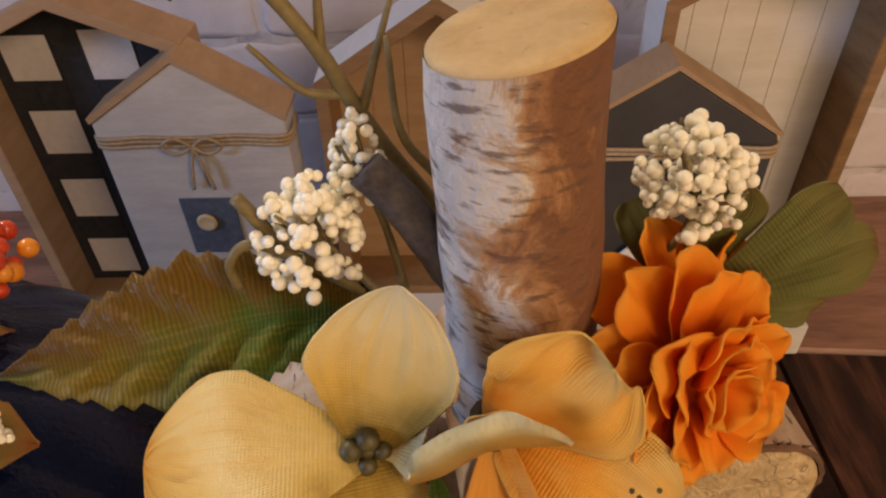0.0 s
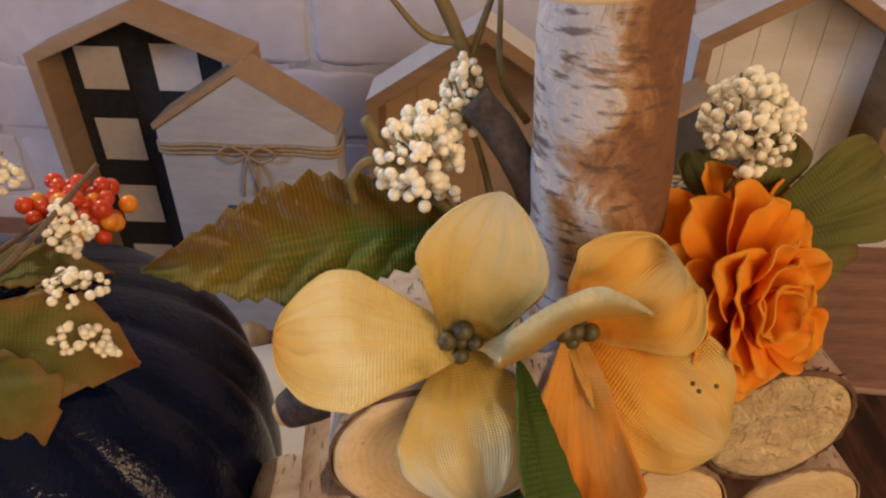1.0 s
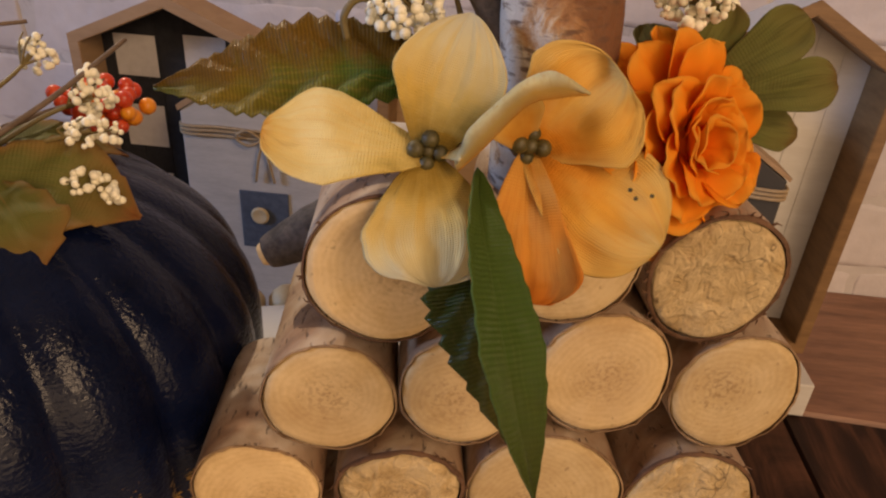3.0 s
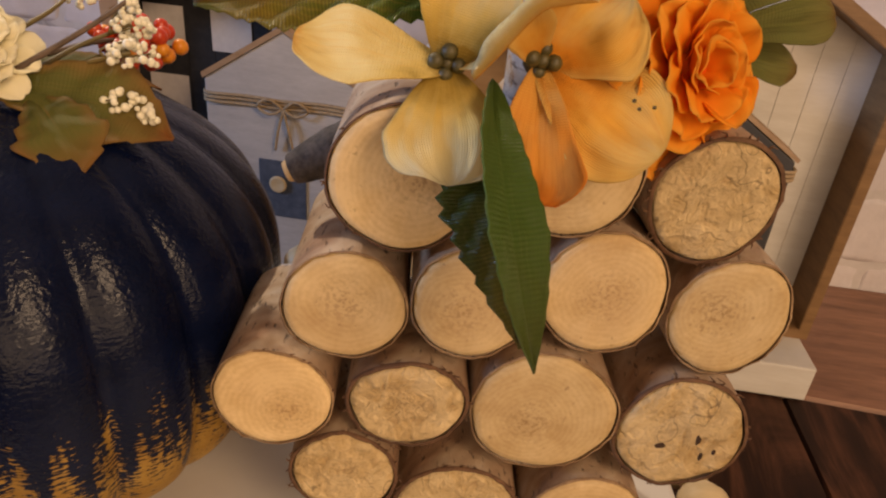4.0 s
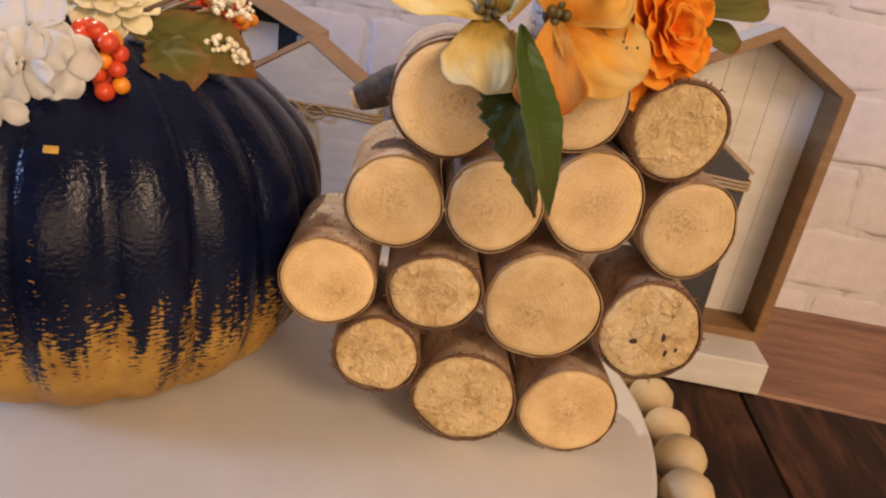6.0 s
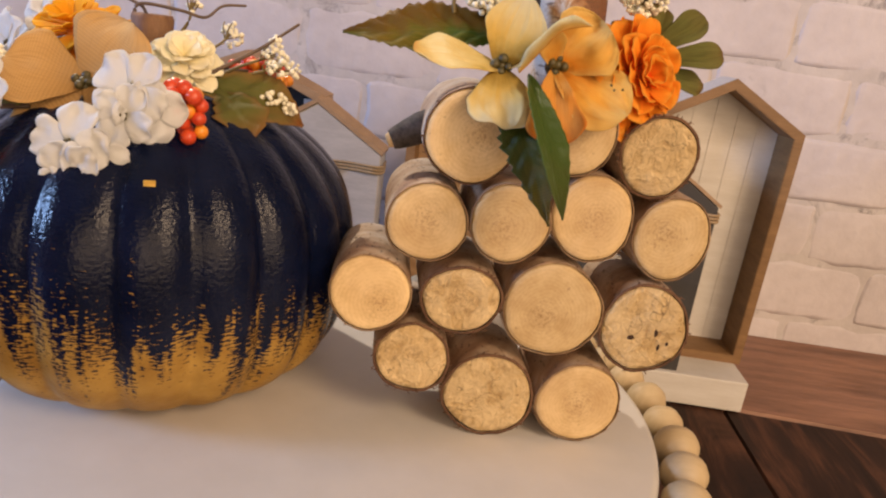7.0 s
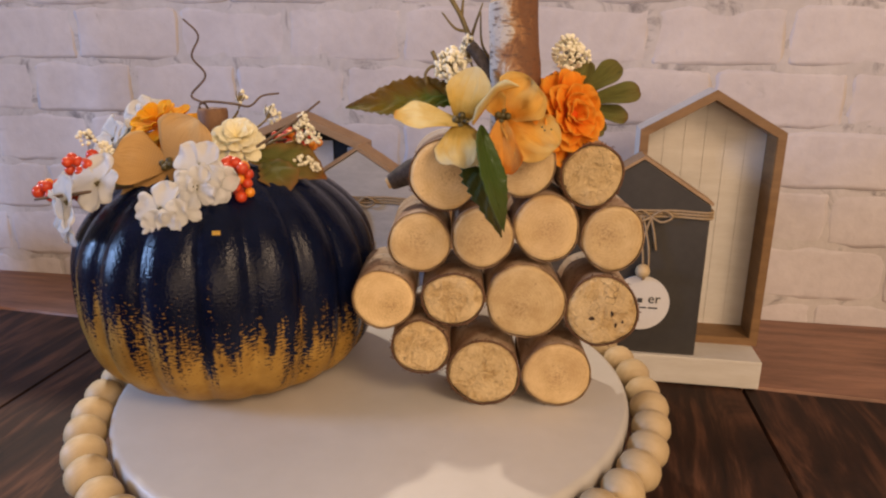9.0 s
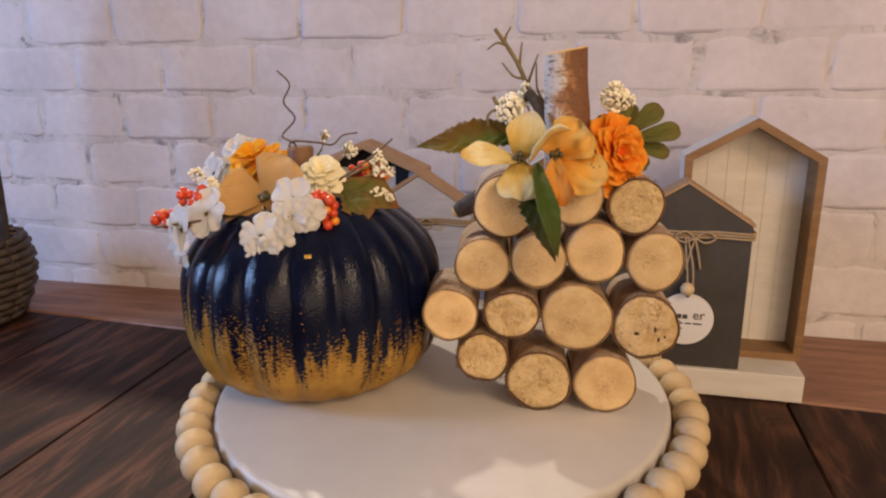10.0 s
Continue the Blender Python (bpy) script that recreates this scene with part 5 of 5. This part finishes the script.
    part("leaf", leaf([(-0.0290, 0.0040, 0.1580), (-0.0300, -0.0090, 0.1500), (-0.0260, -0.0210, 0.1360), (-0.0183, -0.0310, 0.1155)], 0.0235, (-0.20, -0.85, 0.45), 12, 0.24, 0.10, 0.0016, 5), LEAF_DARK, p, "hanging deep green cloth leaf")
    base = Vector((0.0200, 0.0225, 0.1790))
    b = bmesh.new()
    for k, (tip, w) in enumerate((((0.0150, 0.0330, 0.1985), 0.0105), ((0.0305, 0.0255, 0.2050), 0.0140), ((0.0480, 0.0200, 0.2030), 0.0138), ((0.0615, 0.0215, 0.1895), 0.0136), ((0.0570, 0.0240, 0.1745), 0.0115), ((0.0450, 0.0240, 0.1650), 0.0105))):
        petal(base, tip, w, (0.1, -0.9, 0.45), 0.14, -0.12, 0.22, 20 + k, nu=20, nv=17, bm=b, profile=lobe_profile, wave=0.03, pleat=0.03)
    part("leaf", b, LEAF_OLIVE, p, "fan-shaped lobed olive cloth leaf")
    # ivory sprays
    spray(p, (-0.0330, 0.0290, 0.1840), (-0.0455, 0.0325, 0.2010), (0.0088, 0.0080, 0.0100), 190, 4, (0.0007, 0.0015))
    spray(p, (-0.0300, 0.0300, 0.1860), (-0.0372, 0.0400, 0.2090), (0.0044, 0.0050, 0.0095), 80, 5, (0.0007, 0.0013))
    spray(p, (0.0150, 0.0290, 0.1840), (0.0220, 0.0265, 0.2085), (0.0090, 0.0080, 0.0098), 190, 6, (0.0007, 0.0015))
    # bare stalks and the budding twig
    part("stalk", tube([(-0.0380, 0.0320, 0.1850), (-0.0500, 0.0330, 0.1960), (-0.0570, 0.0330, 0.2085)], 0.0013, 0.0013, 8), STEM_GREEN, p)
    part("stalk", tube([(-0.0480, 0.0300, 0.1960), (-0.0560, 0.0310, 0.2000), (-0.0605, 0.0310, 0.1960), (-0.0600, 0.0310, 0.1900)], 0.0010, 0.0009, 8), STEM_GREEN, p)
    tw = part("budding_twig", tube([(-0.0185, 0.0420, 0.1900), (-0.0265, 0.0450, 0.2010), (-0.0345, 0.0450, 0.2150), (-0.0405, 0.0450, 0.2280), (-0.0480, 0.0450, 0.2400), (-0.0565, 0.0450, 0.2515)], 0.0017, 0.0013, 10, 6, wobble=0.1), STEM_GREEN, p, "olive twig with narrow leaflets")
    for a, m, e in (((-0.0501, 0.045, 0.2425), (-0.0490, 0.045, 0.2475), (-0.0459, 0.045, 0.2527)),
                    ((-0.0495, 0.045, 0.2415), (-0.0555, 0.044, 0.2425), (-0.0615, 0.044, 0.2382)),
                    ((-0.0400, 0.045, 0.2270), (-0.0395, 0.045, 0.2350), (-0.0387, 0.045, 0.2430)),
                    ((-0.0345, 0.045, 0.2155), (-0.0315, 0.045, 0.2250), (-0.0279, 0.045, 0.2355)),
                    ((-0.0365, 0.045, 0.2195), (-0.0440, 0.044, 0.2215), (-0.0515, 0.044, 0.2300)),
                    ((-0.0215, 0.043, 0.2020), (-0.0280, 0.042, 0.2130), (-0.0292, 0.042, 0.2305))):
        part("leaflet", tube([a, m, e], 0.00105, 0.0005, 8, 6), STEM_GREEN, tw)


def stem_bark():
    """Peeling birch bark: silver-white patches over warm brown."""
    m, nt, b = node_mat("peeling_birch_bark")
    v = coords(nt, (1, 1, 0.75))
    big = tex_noise(nt, 80, 8, v, 0.68)
    big.inputs["Distortion"].default_value = 0.8
    sep = nt.nodes.new("ShaderNodeSeparateXYZ")
    tc = nt.nodes.new("ShaderNodeTexCoord")
    nt.links.new(tc.outputs["Object"], sep.inputs[0])
    # the white skin has stayed on the side that faces left
    side = maths(nt, "MULTIPLY", maths(nt, "ADD", sep.outputs["X"], 0.0135), -20.0)
    f = maths(nt, "ADD", big.outputs["Fac"], side)
    base = ramp(nt, f, [(0.34, (0.1640, 0.0697, 0.0295)), (0.46, (0.3280, 0.1640, 0.0697)), (0.54, (0.4100, 0.2624, 0.1476)), (0.62, (0.5576, 0.5084, 0.4510))])
    v2 = coords(nt, (1, 1, 3.6))
    lent = tex_noise(nt, 150, 3, v2)
    mk = ramp(nt, lent.outputs["Fac"], [(0.55, (0, 0, 0)), (0.65, (1, 1, 1))])
    nt.links.new(mix(nt, maths(nt, "MULTIPLY", mk, 0.75), base, (0.10, 0.05, 0.03)), b.inputs["Base Color"])
    b.inputs["Roughness"].default_value = 0.68
    fine = tex_noise(nt, 330, 4, v)
    bump(nt, maths(nt, "ADD", fine.outputs["Fac"], maths(nt, "MULTIPLY", f, 1.2)), 0.8, 0.0011, b)
    return m


STEM_CUT = end_grain("pale_sawn_top", (0.410, 0.279, 0.123), (0.525, 0.377, 0.180), (0.246, 0.156, 0.066), False)
log_pumpkin_deco(LOG_PUMPKIN)


def pumpkin_deco(p):
    """Flower crown of the painted pumpkin, in the pumpkin's own axes."""
    stub = [(0, 0.138), (0.0115, 0.138), (0.0098, 0.150), (0.0090, 0.162), (0.0095, 0.1705), (0.0088, 0.1725), (0, 0.1722)]
    b = lathe(stub, 24)
    bmesh.ops.translate(b, verts=b.verts, vec=(-0.0055, 0.0005, 0))
    part("stem", b, simple("brown_stub", (0.12, 0.055, 0.025), (0.26, 0.14, 0.07), 120, 0.7, 260, 0.0008, stretch=(1, 1, 0.3)), p)
    part("curly_tendril", tube([(-0.0069, 0, 0.168), (-0.0100, 0, 0.175), (-0.0187, 0, 0.1803), (-0.0085, 0.001, 0.1925), (-0.0160, 0, 0.2040), (-0.0105, 0, 0.2165), (-0.0195, 0, 0.2262)], 0.0008, 0.0006, 8, 8), STEM_BROWN, p)
    part("curly_tendril", tube([(-0.0120, -0.004, 0.168), (-0.0101, -0.003, 0.1763), (0.0075, 0, 0.1758), (0.0180, 0.004, 0.1740), (0.0240, 0.010, 0.1800), (0.0330, 0.0165, 0.1815)], 0.0009, 0.0006, 8, 8), STEM_BROWN, p)
    # burlap bloom
    c = (-0.0135, -0.0430, 0.1425)
    f = stamens(p, c, (0.1, -0.7, 0.7), 0.0030, 5, label="tan burlap flower", seed=7)
    part("petal", petal(c, (-0.0450, -0.0480, 0.1470), 0.0370, (0.1, -0.75, 0.65), 0.08, 0.05, 0.10, 31), BURLAP, f)
    part("petal", petal(c, (0.0020, -0.0330, 0.1690), 0.0420, (-0.1, -0.85, 0.5), 0.08, -0.03, 0.10, 32), BURLAP, f)
    part("petal", petal(c, (-0.0370, -0.0570, 0.1190), 0.0230, (0.0, -0.8, 0.6), 0.05, -0.05, 0.10, 33), BURLAP, f)
    part("petal", petal(c, (0.0120, -0.0500, 0.1290), 0.0230, (0.0, -0.8, 0.6), 0.05, -0.05, 0.10, 34), BURLAP, f)
    # white hydrangea heads
    white = "white cloth hydrangea blossom"
    for k, (q, ax, L) in enumerate((((-0.0010, -0.0755, 0.1240), (-0.05, -0.95, 0.30), 0.0132), ((0.0010, -0.0775, 0.1125), (0.05, -0.97, -0.05), 0.0115), ((0.0080, -0.0745, 0.1185), (0.35, -0.9, 0.1), 0.0105),
                                    ((0.0150, -0.0590, 0.1455), (-0.05, -0.95, 0.35), 0.0138), ((0.0235, -0.0595, 0.1370), (0.30, -0.95, 0.1), 0.0122), ((0.0150, -0.0640, 0.1350), (0.0, -1, 0.05), 0.0112),
                                    ((-0.0600, -0.0720, 0.1250), (-0.5, -0.8, 0.1), 0.0160), ((-0.0470, -0.0620, 0.1340), (-0.2, -0.85, 0.4), 0.0160), ((-0.0680, -0.0640, 0.1150), (-0.7, -0.7, -0.2), 0.0165),
                                    ((-0.0720, 0.0120, 0.1570), (-0.4, -0.7, 0.6), 0.0160), ((-0.0620, 0.0200, 0.1640), (0.0, -0.7, 0.7), 0.0150), ((-0.0790, 0.0030, 0.1500), (-0.6, -0.7, 0.4), 0.0140))):
        floret(p, q, ax, 4, L * 1.14, L * 1.26, WHITE_PETAL, k * 0.9, 0.05 + 0.12 * (k % 3), 40 + k, 0.0011, 0.08, white)
    # amber and cream blooms
    carnation(p, (-0.0430, 0.0020, 0.1600), (-0.15, -0.5, 0.85), 0.0225, AMBER, [(11, 1.05, -0.05, 0.62), (10, 0.92, 0.15, 0.58), (8, 0.72, 0.35, 0.54), (5, 0.5, 0.7, 0.46)], 5, "amber yellow cloth bloom")
    carnation(p, (0.0160, -0.0140, 0.1545), (0.25, -0.6, 0.75), 0.0172, CREAM_PETAL, [(10, 1.0, -0.05, 0.64), (9, 0.9, 0.2, 0.62), (7, 0.72, 0.4, 0.58), (5, 0.5, 0.7, 0.5)], 6, "cream cloth bloom")
    # leaves
    part("leaf", leaf([(0.0180, -0.0160, 0.1450), (0.0360, -0.0120, 0.1440), (0.0540, -0.0070, 0.1400), (0.0695, -0.0030, 0.1305)], 0.0320, (0.35, -0.55, 0.75), 6, 0.14, 0.08, 0.0014, 11, pairs=4, broad=0.6), LEAF_RUST, p, "olive cloth leaf with rust brown edge")
    part("leaf", leaf([(0.0320, -0.0140, 0.1430), (0.0440, -0.0220, 0.1380), (0.0550, -0.0310, 0.1260)], 0.0280, (0.4, -0.6, 0.7), 5, 0.20, 0.05, 0.0010, 14, pairs=4, broad=0.65), LEAF_RUST, p, "olive cloth leaf with rust brown edge")
    part("leaf", leaf([(-0.0250, -0.0350, 0.1400), (-0.0420, -0.0480, 0.1340), (-0.0560, -0.0580, 0.1300)], 0.0180, (-0.2, -0.7, 0.7), 9, 0.15, 0.05, 0.0008, 12), LEAF_OLIVE, p)
    part("leaf", leaf([(0.0100, 0.0100, 0.1440), (0.0280, 0.0220, 0.1440), (0.0480, 0.0320, 0.1350)], 0.0260, (0.2, 0.1, 1), 8, 0.18, 0.05, 0.0008, 13), LEAF_RUST, p)
    # berries
    berries(p, (0.0335, -0.0500, 0.1375), (0.0062, 0.0050, 0.0095), 20, 0.0032, 61, 0.32, (0.024, -0.035, 0.138))
    berries(p, (0.0300, 0.0500, 0.1465), (0.0135, 0.0110, 0.0070), 44, 0.0029, 62, 0.22, (0.018, 0.015, 0.148))
    berries(p, (-0.0860, -0.0480, 0.1270), (0.0110, 0.0060, 0.0050), 16, 0.0034, 63, 0.1, (-0.050, -0.035, 0.135))
    berries(p, (-0.0640, -0.0500, 0.1440), (0.0120, 0.0060, 0.0050), 11, 0.0036, 64, 0.1, (-0.035, -0.030, 0.140))
    # ivory sprays
    for k, (s, q, r, nn) in enumerate((((-0.030, -0.030, 0.140), (-0.0500, -0.0460, 0.1440), (0.0065, 0.0050, 0.0140), 95), ((-0.055, -0.042, 0.150), (-0.0600, -0.0480, 0.1590), (0.0060, 0.0035, 0.0045), 20),
                                       ((0.026, 0.000, 0.148), (0.0480, 0.0180, 0.1600), (0.0060, 0.0055, 0.0085), 60), ((0.030, 0.002, 0.146), (0.0570, 0.0000, 0.1560), (0.0080, 0.0055, 0.0045), 44),
                                       ((0.030, 0.000, 0.142), (0.0555, -0.0050, 0.1395), (0.0100, 0.0060, 0.0050), 60), ((0.000, 0.008, 0.160), (0.0090, 0.0120, 0.1800), (0.0030, 0.0030, 0.0040), 9),
                                       ((0.012, 0.006, 0.155), (0.0180, 0.0380, 0.1670), (0.0060, 0.0050, 0.0070), 40))):
        spray(p, s, q, r, nn, 70 + k, (0.0008, 0.0015), STEM_GREEN)
    part("stalk", tube([(0.0270, -0.0120, 0.1500), (0.0420, 0.0080, 0.1620), (0.0560, 0.0280, 0.1760)], 0.0010, 0.0007, 8), STEM_BROWN, p)
    part("stalk", tube([(-0.0330, -0.0500, 0.1310), (-0.0560, -0.0660, 0.1290), (-0.0790, -0.0740, 0.1260)], 0.0011, 0.0008, 8), STEM_BROWN, p)
    # gold fleck
    a = math.atan2(-0.0676, 0.0274)
    r = pumpkin_radius(0.112, a)
    ob = part("gold_fleck", box(-0.0022, 0.0022, -0.0013, 0.0013, -0.0003, 0.0003, 0.0002), GOLD_LEAF, p)
    nrm = Vector((math.cos(a) * 0.75, math.sin(a) * 0.75, 0.66))
    ob.matrix_local = Matrix.Translation((r * math.cos(a), r * math.sin(a), 0.1125)) @ nrm.to_track_quat("Z", "Y").to_matrix().to_4x4()


pumpkin_deco(PUMPKIN_OB)


# ---- tag on the dark house, and the basket ----
def tag():
    t = thing("gift_tag", "round white paper tag with dark lettering on a beaded twine", "tag", pose(0.1000, 0.2612, -0.0235))
    b = bmesh.new()
    disc = [(0.0275 * math.cos(2 * math.pi * k / 48), 0.0275 * math.sin(2 * math.pi * k / 48)) for k in range(48)]
    part("card", prism(disc, 0.0, 0.0012), CARD, t, smooth=False)
    for x, w, h in ((-0.0190, 0.0040, 0.0046), (-0.0138, 0.0046, 0.0042), (-0.0080, 0.0042, 0.0048), (-0.0025, 0.0046, 0.0044)):
        part("letter_bar", box(x, x + w, -0.0005, 0.0, 0.0005, 0.0005 + h), INK, t, smooth=False)
    for x, w in ((-0.0100, 0.0080), (0.0000, 0.0060), (0.0080, 0.0085)):
        part("letter_bar", box(x, x + w, -0.0005, 0.0, -0.0052, -0.0038), INK, t, smooth=False)
    word = bpy.data.curves.new("word", "FONT")
    word.body, word.size, word.extrude = "er", 0.0135, 0.0002
    ob = bpy.data.objects.new("word", word)
    scene.collection.objects.link(ob)
    me = bpy.data.meshes.new_from_object(ob.evaluated_get(bpy.context.evaluated_depsgraph_get()))
    bpy.data.objects.remove(ob)
    me.materials.clear()
    me.materials.append(INK)
    me.transform(Matrix.Translation((0.0070, -0.0003, 0.0005)) @ pose(0, 0, 0, 90, 0, 0))
    new("lettering", me).parent = t
    b = bmesh.new()
    add_ball(b, (-0.001, -0.006, 0.034), 0.0068, 3)
    part("bead", b, BEAD_WOOD, t)
    part("twine", tube([(0, -0.001, 0.024), (-0.001, -0.005, 0.034), (-0.002, -0.003, 0.050), (-0.004, 0.001, 0.066), (-0.006, 0.003, 0.086)], 0.0010, n=6), TWINE, t)
    part("twine", tube([(0.001, -0.001, 0.024), (0.004, -0.003, 0.036), (0.003, -0.002, 0.055), (0.000, 0.001, 0.070), (-0.004, 0.003, 0.086)], 0.0010, n=6), TWINE, t)


tag()


def basket():
    k = thing("basket", "small round dark wicker basket with a tall rope handle", "basket", pose(-0.832, 0.290, TABLE_Z))
    cane = simple("wicker_cane", (0.030, 0.022, 0.016), (0.085, 0.062, 0.042), 60, 0.6, 200, 0.0006)
    rope = simple("dark_handle", (0.018, 0.015, 0.016), (0.050, 0.043, 0.044), 90, 0.8, 300, 0.0006)
    straw = simple("dry_straw", (0.16, 0.10, 0.05), (0.33, 0.23, 0.12), 120, 0.9, 300, 0.0006)

    def girth(z):
        return 0.056 + 0.024 * math.sin(min(1.0, z / 0.118) * math.pi * 0.80)
    for j in range(11):
        z = 0.006 + 0.0105 * j
        r = girth(z)
        ring = [(r * (1 + 0.03 * (1 if (i + j) % 2 else -1)) * math.cos(2 * math.pi * i / 28), r * (1 + 0.03 * (1 if (i + j) % 2 else -1)) * math.sin(2 * math.pi * i / 28), z) for i in range(29)]
        part("woven_strand", tube(ring, 0.0056, n=6, steps=2), cane, k)
    for i in range(14):
        a = 2 * math.pi * i / 14
        part("upright", tube([(girth(z) * math.cos(a), girth(z) * math.sin(a), z) for z in (0.0, 0.03, 0.06, 0.09, 0.118)], 0.0030, n=6, steps=3), cane, k)
    part("base", lathe([(0, 0), (0.055, 0), (0.058, 0.004), (0, 0.005)], 32), cane, k)
    rng = random.Random(8)
    b = bmesh.new()
    for _ in range(150):
        a, r = rng.uniform(0, 6.28), 0.056 * rng.random() ** 0.5
        q = Vector((r * math.cos(a), r * math.sin(a), 0.112 + 0.022 * (1 - (r / 0.056) ** 2)))
        d = Vector((rng.uniform(-1, 1), rng.uniform(-1, 1), rng.uniform(-0.2, 0.5))) * 0.014
        tube([q - d, q + Vector((0, 0, 0.004)), q + d], 0.0016, 0.0010, 5, 3, b)
    tagged(part("straw_filling", b, straw, k, "tan dried straw"), kind="stuff")
    for d in (-0.006, 0.006):
        part("handle", tube([(0.070, d, 0.10), (0.074, d, 0.20), (0.070, d, 0.34), (0.040, d, 0.45), (0.0, d, 0.48), (-0.040, d, 0.45), (-0.070, d, 0.34), (-0.074, d, 0.20), (-0.070, d, 0.10)], 0.0050, n=8, wobble=0.15), rope, k)


basket()
